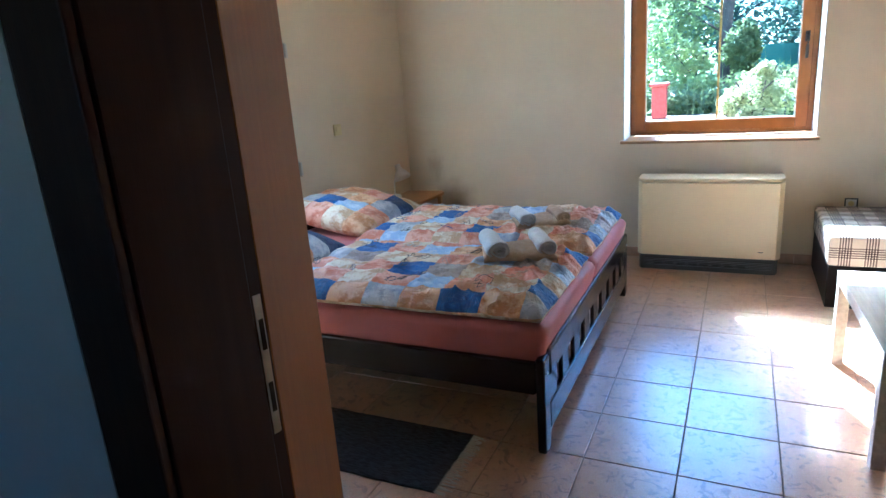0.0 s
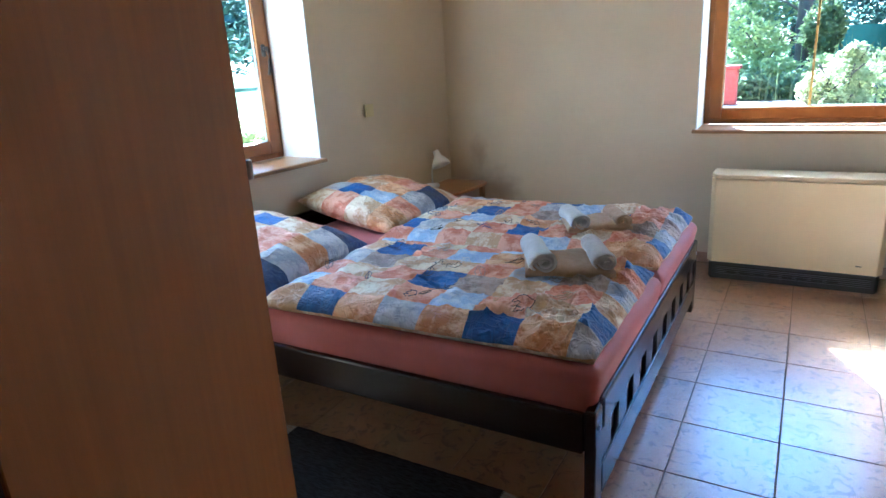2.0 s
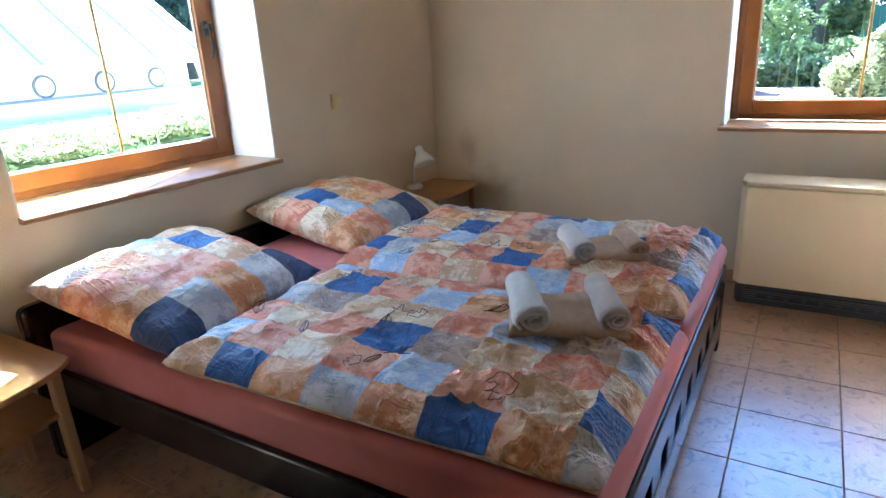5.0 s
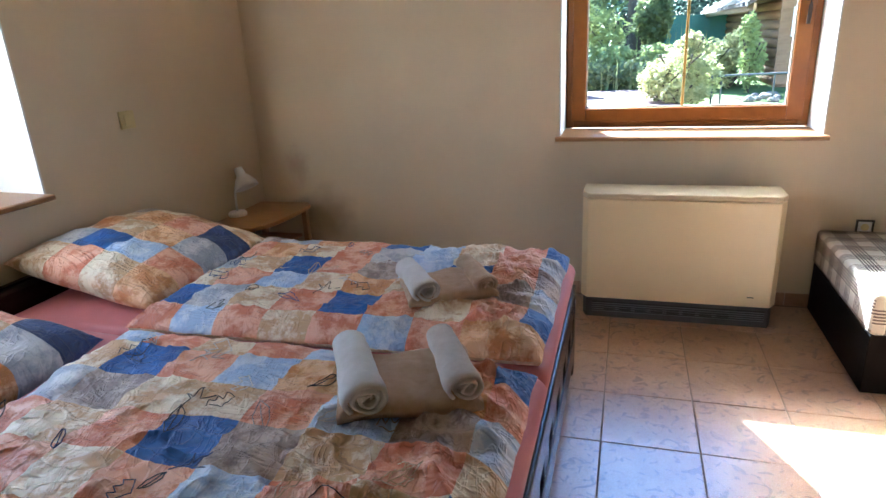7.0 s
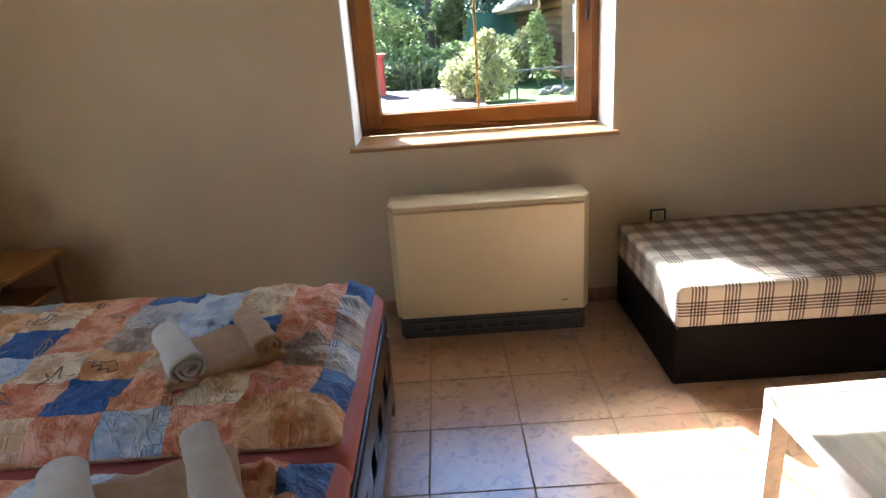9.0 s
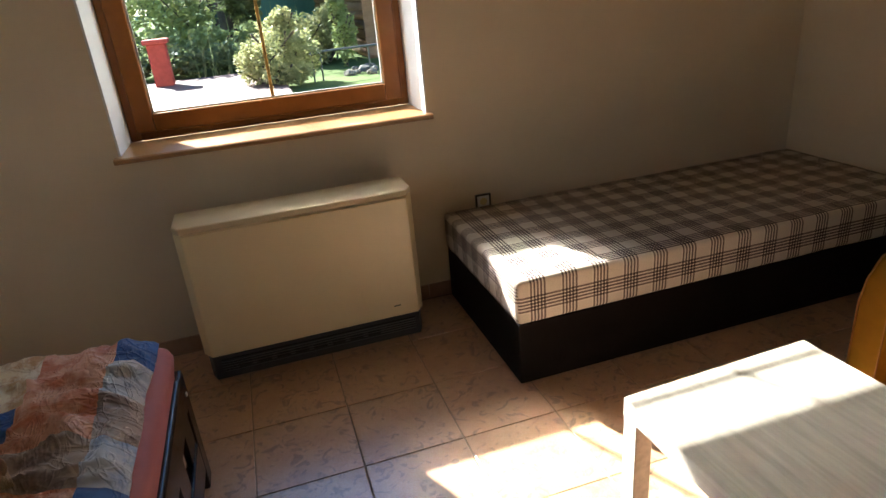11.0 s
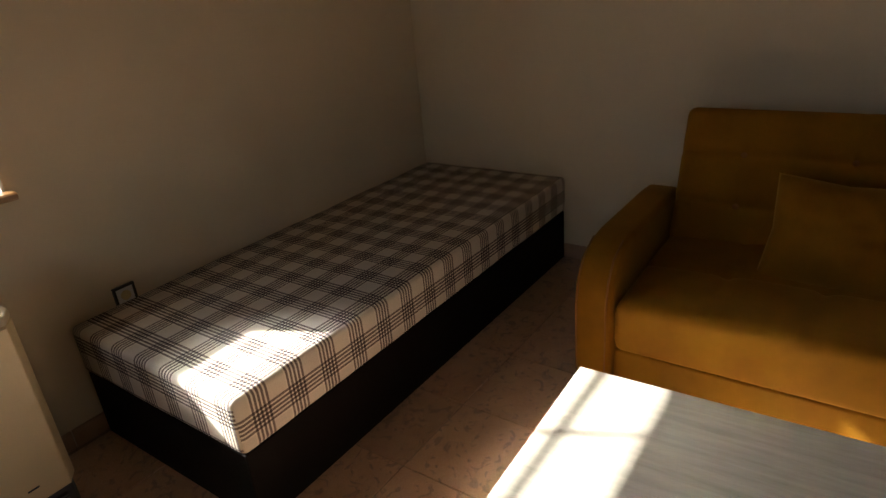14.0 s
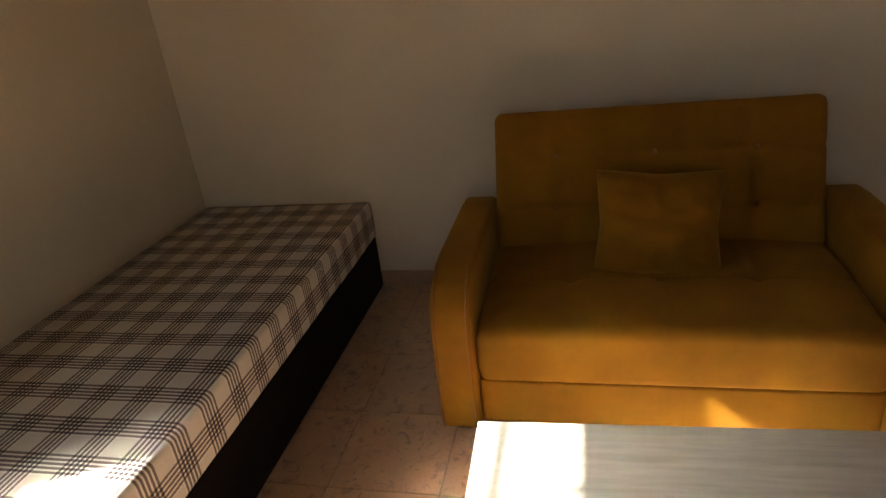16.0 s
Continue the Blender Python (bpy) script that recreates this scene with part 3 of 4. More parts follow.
def wrinkled(m):
    """Fine sharp wrinkles in a cotton cover."""
    n, l = m.node_tree.nodes, m.node_tree.links
    b = n["Principled BSDF"]
    tc = n.new("ShaderNodeTexCoord")
    height = None
    for scale, stretch, turn in ((5.0, (1.0, 2.8, 1.0), 0.35), (10.0, (2.4, 1.0, 1.0), 0.6)):
        mp = n.new("ShaderNodeMapping")
        mp.inputs["Scale"].default_value = stretch
        mp.inputs["Rotation"].default_value = (0, 0, turn)
        l.new(tc.outputs["Object"], mp.inputs["Vector"])
        t = n.new("ShaderNodeTexNoise")
        t.inputs["Scale"].default_value, t.inputs["Detail"].default_value, t.inputs["Distortion"].default_value = scale, 2.5, 1.1
        l.new(mp.outputs[0], t.inputs["Vector"])
        a = n.new("ShaderNodeMath")
        a.operation = "SUBTRACT"
        a.inputs[1].default_value = 0.5
        l.new(t.outputs["Fac"], a.inputs[0])
        c = n.new("ShaderNodeMath")
        c.operation = "ABSOLUTE"
        l.new(a.outputs[0], c.inputs[0])
        r = n.new("ShaderNodeMapRange")
        r.interpolation_type = "SMOOTHSTEP"
        r.inputs["From Min"].default_value, r.inputs["From Max"].default_value = 0.0, 0.06
        r.inputs["To Min"].default_value, r.inputs["To Max"].default_value = 1.0, 0.0
        l.new(c.outputs[0], r.inputs["Value"])
        if height is None:
            height = r.outputs[0]
        else:
            s = n.new("ShaderNodeMath")
            s.operation = "ADD"
            l.new(height, s.inputs[0])
            l.new(r.outputs[0], s.inputs[1])
            height = s.outputs[0]
    bp = n.new("ShaderNodeBump")
    bp.inputs["Strength"].default_value, bp.inputs["Distance"].default_value = 0.6, 0.006
    old = b.inputs["Normal"].links[0].from_socket
    l.new(height, bp.inputs["Height"])
    l.new(old, bp.inputs["Normal"])
    l.new(bp.outputs[0], b.inputs["Normal"])


for m in CLOTHS.values():
    wrinkled(m)


def creases(x, y, seed):
    """Long soft folds with sharp crests, and a fine crumple."""
    wx = x + 0.06 * noise.noise(Vector((x * 4, y * 4, seed + 1)))
    wy = y + 0.06 * noise.noise(Vector((x * 4, y * 4, seed + 2)))
    a = 1 - min(1, 3.2 * abs(noise.noise(Vector((wx * 4 + 2 * wy, wy * 8 - wx * 2, seed + 4)))))
    c = 1 - min(1, 3.0 * abs(noise.noise(Vector((wx * 9 - 3 * wy, wy * 14 + wx * 5, seed + 7)))))
    d = 1 - min(1, 2.5 * abs(noise.noise(Vector((wx * 24 + 9 * wy, wy * 30, seed + 11)))))
    g = min(1, max(0, (x + 1.05) / 0.5))
    e = 1 - min(1, 2.2 * abs(noise.noise(Vector((wx * 15, wy * 44 - wx * 12, seed + 21)))))
    return (0.6 + 0.9 * g) * (0.017 * a * a + 0.010 * c * c + 0.003 * d * d) + (0.2 + 0.8 * g) * 0.004 * e * e + 0.003 * noise.noise(Vector((x * 18, y * 18, seed)))


def duvet_height(x, y, d, seed, lift=0.10):
    k = 1 - math.exp(-d / 0.045)
    f = noise.fractal(Vector((x * 4.5, y * 4.5, seed)), 0.8, 2.1, 5)
    return SHEET + 0.020 + lift * k * (0.66 + 0.11 * f) + creases(x, y, seed) * (0.25 + 0.75 * k)


def duvet(name, x0, x1, y0, y1, layout, seed, lift=0.10, hang=0.0):
    """A flat-lying filled cover, thick at its middle, thin at its hems, of printed squares."""
    cell = 0.155
    rows = len(layout)
    cols = len(layout[0])
    per = 18
    nx, ny = cols * per, rows * per
    b = bmesh.new()
    top, bot = {}, {}
    for i in range(nx + 1):
        for j in range(ny + 1):
            u, v = i / nx, j / ny
            ew = 0.012 * noise.noise(Vector((u * 5, v * 5, seed)))
            x = x0 + (x1 - x0) * u + ew
            y = y0 + (y1 - y0) * v + 0.030 * u * (1 - v) + 0.010 * noise.noise(Vector((u * 6, v * 5, seed + 9)))
            d = min(u * (x1 - x0), (1 - u) * (x1 - x0), v * (y1 - y0), (1 - v) * (y1 - y0))
            z = duvet_height(x, y, d, seed, lift)
            top[i, j] = b.verts.new((x, y, z))
            bot[i, j] = top[i, j] if i in (0, nx) or j in (0, ny) else b.verts.new((x, y, SHEET + 0.006))
    for i in range(nx):
        for j in range(ny):
            q = [top[i, j], top[i + 1, j], top[i + 1, j + 1], top[i, j + 1]]
            f = b.faces.new(q)
            f.material_index = DYES.index(layout[min(rows - 1, int((ny - j - 0.5) / ny * (rows - 0.4)))][min(cols - 1, int(i / (nx / (cols - 0.5))))])
            q = [bot[i, j], bot[i + 1, j], bot[i + 1, j + 1], bot[i, j + 1]]
            if len(set(q)) == 4:
                b.faces.new(q[::-1]).material_index = DYES.index("C")
    o = part(name, b, [CLOTHS[k] for k in DYES], smooth=True)
    return o


D1 = ["LRCRLTRB", "CBRLOCOR", "GTCCRLTL", "RCRBTCRC", "LRCRLRCB", "CBOGOBOG"]
D2 = ["TGORBLCRB", "ROCRGLCRG", "GCBRTLBRT", "CRLCOCRTL", "BGCRBRCRB", "RLRCRLROO"]
tagged(duvet("duvet", -1.76, -0.435, 2.285, 3.13, D1, 3), "rumpled orange and blue patchwork duvet on the bed beside the nightstand", "duvet", "duvets on the bed")
tagged(duvet("duvet", -1.83, -0.435, 3.18, 4.06, D2, 8), "rumpled orange and blue patchwork duvet on the bed near the heater", "duvet", "duvets on the bed")


def printed_line(cover, x, y, turn, size, shape, seed, material):
    """A thin drawn outline of a leaf or a sprig on a duvet cover."""
    ca, sa = math.cos(turn), math.sin(turn)
    pts = []
    for u, v in shape:
        px, py = x + size * (u * ca - v * sa), y + size * (u * sa + v * ca)
        pts.append((px, py))
    fine = []
    for (ax, ay), (bx, by) in zip(pts, pts[1:]):
        for k in range(4):
            qx, qy = ax + (bx - ax) * k / 4, ay + (by - ay) * k / 4
            fine.append((qx, qy, duvet_height(qx, qy, 0.3, seed) + 0.0012))
    o = part("printed_line", tube(fine, 0.0013, 5), material, cover)
    return o


LEAF = [(0, 0), (0.25, 0.18), (0.55, 0.2), (1, 0), (0.6, -0.16), (0.25, -0.14), (0, 0), (0.5, 0.02), (0.95, 0)]
SPRIG = [(0, 0), (0.3, 0.3), (0.2, 0.6), (0.35, 0.35), (0.6, 0.7), (0.5, 0.25), (1, 0.2)]
ZIG = [(0, 0), (0.15, 0.3), (0.3, 0.05), (0.45, 0.35), (0.6, 0.05), (0.8, 0.3), (1, 0), (0.5, -0.4), (0, 0)]
rnd = random.Random(77)
for cover_name, bx0, by0, sd in (("duvet", -1.76, 2.27, 3), ("duvet.001", -1.83, 3.18, 8)):
    cover = bpy.data.objects[cover_name]
    for i in range(26):
        px, py = bx0 + 0.12 + rnd.random() * 1.0, by0 + 0.12 + rnd.random() * 0.6
        printed_line(cover, px, py, rnd.uniform(-3, 3), rnd.uniform(0.06, 0.11), rnd.choice((LEAF, SPRIG, ZIG)), sd, rnd.choice((CLOTHS["N"], CLOTHS["T"], CLOTHS["C"], M["towel"], M["black_plastic"])))


def pillow(x, y, z, rz, tilt, seed, label, lay):
    b = cushion(0.70, 0.76, 0.20, 55, 0.42, 0.011, seed)
    for f in b.faces:
        c = f.calc_center_median()
        i = min(3, max(0, int((c.x / 0.66 + 0.5) * 4)))
        j = min(4, max(0, int((c.y / 0.74 + 0.5) * 5)))
        f.material_index = DYES.index(lay[4 - j][i])
    o = part("pillow", b, [CLOTHS[k] for k in DYES], smooth=True)
    o.matrix_world = pose(x, y, z, 0, tilt, rz)
    return tagged(o, label, "pillow", "pillows on the bed")


pillow(-2.13, 2.67, 0.610, 4, 10, 1, "plump orange and blue patchwork pillow on the bed beside the nightstand", ["CCRN", "CBCG", "LCRO", "CORG", "TRON"])
pillow(-2.15, 3.70, 0.610, -3, 10, 5, "plump orange and blue patchwork pillow on the bed near the lamp", ["TCOC", "CORN", "OCOG", "GBLR", "CRCO"])


# ---- towels ----
def towel_roll(name, length, r, material, parent, m):
    b = bmesh.new()
    turns, steps = 2.6, 72
    path = []
    for i in range(steps + 1):
        a = i / steps * turns * 2 * math.pi
        rr = r * (0.25 + 0.75 * i / steps)
        path.append((rr * math.cos(a), rr * math.sin(a)))
    th = r * 0.2
    n = 10
    grid = []
    for k in range(n + 1):
        y = (k / n - 0.5) * length
        row = []
        for i, (px, pz) in enumerate(path):
            q = 1 + 0.16 * noise.noise(Vector((px * 26, y * 14, pz * 26 + length * 9))) - 0.10 * (y / length)
            sag = 0.010 * math.sin(y / length * 3.1)
            row.append((px * q * 1.06 + sag, y + 0.012 * noise.noise(Vector((i * 0.13, 0, k * 0.3))), pz * q * 0.88))
        grid.append(row)
    outer = [[b.verts.new(p) for p in row] for row in grid]
    inner = [[b.verts.new((p[0] * (1 - th / max(math.hypot(p[0], p[2]), 1e-4)), p[1], p[2] * (1 - th / max(math.hypot(p[0], p[2]), 1e-4)))) for p in row] for row in grid]
    for k in range(n):
        for i in range(steps):
            b.faces.new((outer[k][i], outer[k][i + 1], outer[k + 1][i + 1], outer[k + 1][i]))
            b.faces.new((inner[k][i + 1], inner[k][i], inner[k + 1][i], inner[k + 1][i + 1]))
    for k in (0, n):
        for i in range(steps):
            b.faces.new((outer[k][i], inner[k][i], inner[k][i + 1], outer[k][i + 1]))
    for i in (0, steps):
        for k in range(n):
            b.faces.new((outer[k][i], outer[k + 1][i], inner[k + 1][i], inner[k][i]))
    bmesh.ops.recalc_face_normals(b, faces=b.faces[:])
    return part(name, b, material, parent, smooth=True, m=m)


def towel_set(x, y, z, rz, label, second, seed, k0=1.0):
    t = thing("towel_set", label, "towels", (x, y, z), rz, "towel sets on the duvets")
    b = bmesh.new()
    nx, ny = 26, 26
    g, h = {}, {}
    for i in range(nx + 1):
        for j in range(ny + 1):
            u, v = i / nx, j / ny
            k = min(1, min(u, 1 - u, v, 1 - v) * 9)
            px, py = (u - 0.5) * 0.33 * k0 + 0.008 * noise.noise(Vector((u * 2, v * 3, x))), (v - 0.5) * 0.27 * k0 + 0.012 * noise.noise(Vector((u * 3, v * 2, y)))
            wx, wy = x + px * math.cos(radians(rz)) - py * math.sin(radians(rz)), y + px * math.sin(radians(rz)) + py * math.cos(radians(rz))
            under = SHEET + 0.042 + 0.10 * (0.66 + 0.11 * noise.fractal(Vector((wx * 4.5, wy * 4.5, seed)), 0.8, 2.1, 2)) - z
            zz = under + 0.009 + 0.016 * k ** 0.5 + 0.007 * noise.noise(Vector((u * 4, v * 4, x)))
            g[i, j] = b.verts.new((px, py, zz))
            h[i, j] = b.verts.new((px, py, under - 0.010))
    for i in range(nx):
        for j in range(ny):
            b.faces.new((g[i, j], g[i + 1, j], g[i + 1, j + 1], g[i, j + 1]))
            b.faces.new((h[i, j + 1], h[i + 1, j + 1], h[i + 1, j], h[i, j]))
    for i in range(nx):
        b.faces.new((g[i, 0], h[i, 0], h[i + 1, 0], g[i + 1, 0]))
        b.faces.new((g[i + 1, ny], h[i + 1, ny], h[i, ny], g[i, ny]))
    for j in range(ny):
        b.faces.new((g[0, j + 1], h[0, j + 1], h[0, j], g[0, j]))
        b.faces.new((g[nx, j], h[nx, j], h[nx, j + 1], g[nx, j + 1]))
    part("folded_towel", b, M["towel_beige"], t, "flat beige towel", True)
    towel_roll("rolled_towel", 0.29 * k0, 0.049 * k0, M["towel"], t, pose(-0.112 * k0, 0.005, 0.074, 0, 0, 12))
    towel_roll("rolled_towel", 0.28 * k0, 0.041 * k0, M[second], t, pose(0.118 * k0, 0.012, 0.068, 0, 0, 9))
    return t


towel_set(-0.722, 2.905, 0.595, 24, "rolled white and cream towels on a folded beige towel", "towel_cream", 3)
towel_set(-0.79, 3.51, 0.585, 27, "rolled white and beige towels on a folded towel near the heater", "towel_tan", 8, 0.88)


# ---- nightstands, lamp ----
def nightstand(x0, y_bed, way, w1, w2, label):
    """A small table whose straight side lies along the bed and whose front bows outwards away from it."""
    t = thing("nightstand", label, "nightstand", (x0, y_bed, 0), 0, "nightstands beside the bed")
    out = [(0, 0), (w1, 0)] + [(w1 + (w2 - w1) * math.sin(a * math.pi / 12), way * (0.02 + 0.34 * (1 - math.cos(a * math.pi / 12)))) for a in range(1, 7)] + [(w2, way * 0.50), (w2 - 0.035, way * 0.55), (0, way * 0.55)]
    part("top", prism(out, 0.478, 0.50, 0.003, seg=1), M["oak"], t)
    part("shelf", prism([(0.02, way * 0.03), (w1 - 0.03, way * 0.03), (w2 - 0.08, way * 0.28), (w2 - 0.08, way * 0.50), (0.02, way * 0.50)], 0.30, 0.316), M["oak"], t)
    for px, py in ((0.015, 0.03), (w1 - 0.05, 0.03), (w2 - 0.06, 0.48), (0.015, 0.48)):
        yy = sorted((way * py, way * (py + 0.035)))
        part("leg", box(px, yy[0], 0, px + 0.035, yy[1], 0.477, 0.004, 1), M["beech_leg"], t)
    return t


nightstand(-2.405, 4.40, 1, 0.27, 0.365, "light beech nightstand with a bowed front in the corner")
nightstand(-2.575, 2.225, -1, 0.415, 0.52, "light beech nightstand with a bowed front beside the bed")


def build_lamp():
    t = thing("desk_lamp", "small white metal desk lamp with a bent neck on the nightstand", "lamp", (-2.36, 4.63, 0.50))
    part("lamp_base", lathe([(0.0, 0), (0.055, 0), (0.058, 0.006), (0.058, 0.018), (0.05, 0.028), (0.012, 0.032), (0.0, 0.032)]), M["lamp"], t, smooth=True)
    pts = [(0, 0, 0.03), (0.0, 0.0, 0.08), (0.002, 0.002, 0.14), (0.012, 0.005, 0.19), (0.035, 0.012, 0.225), (0.06, 0.02, 0.235)]
    part("lamp_neck", tube(pts, 0.007), M["lamp"], t, smooth=True)
    sh = lathe([(0.014, 0.115), (0.026, 0.112), (0.031, 0.062), (0.045, 0.046), (0.072, 0.002), (0.077, -0.024), (0.073, -0.024), (0.066, 0.002), (0.034, 0.042), (0.0, 0.048)])
    part("lamp_shade", sh, M["lamp"], t, smooth=True, m=pose(0.075, 0.02, 0.205, 0, -28, -20))
    t.matrix_world = t.matrix_world @ Matrix.Diagonal((0.9, 0.9, 0.88, 1))
    return t


build_lamp()


# ---- wall fittings ----
def wall_switch(label, m):
    s = thing("light_switch", label, "switch")
    s.matrix_world = m
    part("switch_frame", box(-0.041, -0.014, -0.041, 0.041, 0, 0.041, 0.004, 2), M["white_plastic"], s)
    part("rocker", box(-0.026, -0.021, -0.026, 0.026, -0.0145, 0.026, 0.003, 2), M["white_plastic"], s)
    return s


wall_switch("ivory plastic light switch on the plaster wall above the bed", SKEW @ pose(W + 0.001, 4.06, 1.12, 0, 0, 90))


def socket():
    s = thing("wall_socket", "white wall socket in a black frame behind the daybed", "socket")
    s.matrix_world = pose(0.888, N - 0.001, 0.438) @ Matrix.Diagonal((0.84, 1.0, 0.84, 1.0))
    b = bmesh.new()
    for q in ((-0.045, -0.042, -0.036, 0.042), (0.036, -0.042, 0.045, 0.042), (-0.036, -0.042, 0.036, -0.033), (-0.036, 0.033, 0.036, 0.042)):
        box(q[0], -0.013, q[1], q[2], 0, q[3], 0.001, 1, bm=b)
    part("socket_frame", b, M["black_plastic"], s)
    part("socket_plate", box(-0.035, -0.010, -0.032, 0.035, 0, 0.032, 0.002, 1), M["lamp"], s)
    b = lathe([(0.021, 0), (0.021, 0.003), (0.019, 0.003), (0.018, 0.0005)])
    part("socket_well", b, M["white_plastic"], s, m=pose(0, -0.0102, 0, 90))
    return s


socket()


# ---- heater ----
def build_heater():
    h = thing("storage_heater", "cream enamelled storage heater with a grey plinth under the window", "heater", (-0.432, N - 0.312, 0))
    w, d, t = 0.915, 0.215, 0.655
    c = 0.05
    out = [(0, d), (0, c), (c * 0.55, 0.010), (w - c * 0.55, 0.010), (w, c), (w, d)]
    part("body", prism(out, 0.105, t - 0.029, 0.002, seg=1), M["heater"], h)
    part("front_panel", box(c * 0.62, 0.0, 0.108, w - c * 0.62, 0.009, t - 0.032, 0.002, 1), M["heater"], h)
    lid = [(0, d), (0, c - 0.004), (c * 0.55, 0.0), (w - c * 0.55, 0.0), (w, c - 0.004), (w, d)]
    b = prism(lid, t - 0.026, t, 0.007, seg=4)
    part("lid", b, M["heater_top"], h)
    foot = [(0.012, d), (0.012, c), (c * 0.6, 0.006), (w - c * 0.6, 0.006), (w - 0.012, c), (w - 0.012, d)]
    part("plinth", prism(foot, 0.0, 0.103, 0.003, seg=1), M["heater_foot"], h)
    g = part("grille", box(0.06, 0.002, 0.030, w - 0.05, 0.007, 0.088), M["vent"], h)
    for i in range(5):
        part("grille_slat", box(0.06, -0.003, 0.034 + i * 0.011, w - 0.05, 0.004, 0.0375 + i * 0.011), M["slat_grey"], g)
    for i in range(8):
        x = 0.12 + i * 0.076
        part("grille_slot", box(x, -0.0055, 0.047, x + 0.056, -0.0032, 0.054), M["vent"], g)
        part("grille_slot", box(x, -0.0055, 0.060, x + 0.056, -0.0032, 0.067), M["vent"], g)
    part("name_bar", box(w - 0.135, -0.0012, 0.155, w - 0.105, -0.0002, 0.160), M["heater_foot"], h)
    part("side_knob", lathe([(0, 0), (0.012, 0), (0.012, 0.018), (0.0, 0.020)], 12), M["white_plastic"], h, m=pose(w, 0.12, 0.27, 0, 90))
    return h


build_heater()


# ---- daybed ----
def build_daybed():
    d = thing("daybed", "low daybed with a brown-checked mattress on a dark brown box base", "daybed", (0.69, 4.162, 0))
    L, Wd = 1.95, 0.815
    part("base", box(0.0, 0.0, 0.0, L, Wd, 0.250, 0.003, 1), M["daybase"], d)
    b = box(-0.008, -0.008, 0.251, L + 0.005, Wd + 0.004, 0.425, 0.020, 4)
    bmesh.ops.subdivide_edges(b, edges=[e for e in b.edges if e.calc_length() > 0.3], cuts=30, use_grid_fill=True)
    for v in b.verts:
        v.co.z += 0.004 * noise.noise(v.co * 4)
    uv = b.loops.layers.uv.new("cloth")
    for f in b.faces:
        n = f.normal
        for lp in f.loops:
            x, y, z = lp.vert.co
            if abs(n.z) > 0.6:
                lp[uv].uv = (x - 0.038, y)
            elif abs(n.y) > abs(n.x):
                lp[uv].uv = (x - 0.038, z - 0.42)
            else:
                lp[uv].uv = (z - 0.458, y)
    part("mattress", b, M["plaid"], d, "cream and brown checked cover", True)
    return d


build_daybed()


# ---- coffee table ----
def build_table():
    t = thing("coffee_table", "low square-edged pale birch coffee table with straight legs before the sofa", "table", (0.640, 3.434, 0), 2.0)
    w, d = 0.552, 0.90
    part("tabletop", box(0, -d, 0.40, w, 0, 0.452, 0.003, 2), M["birch"], t)
    for x, y in ((0, -0.05), (w - 0.05, -0.05), (0, -d), (w - 0.05, -d)):
        part("leg", box(x + 0.001, y, 0, x + 0.049, y + 0.049, 0.399, 0.002, 1), M["birch"], t)
    return t


build_table()


# ---- sofa ----
def sofa_arm(y0, y1):
    prof = [(0.0, 0.03), (-0.005, 0.25), (-0.005, 0.36), (0.012, 0.435), (0.055, 0.498), (0.13, 0.532), (0.22, 0.542), (0.62, 0.542), (0.72, 0.535), (0.72, 0.03)]
    return prism(prof, y0, y1, 0.022, axis="y", seg=4)


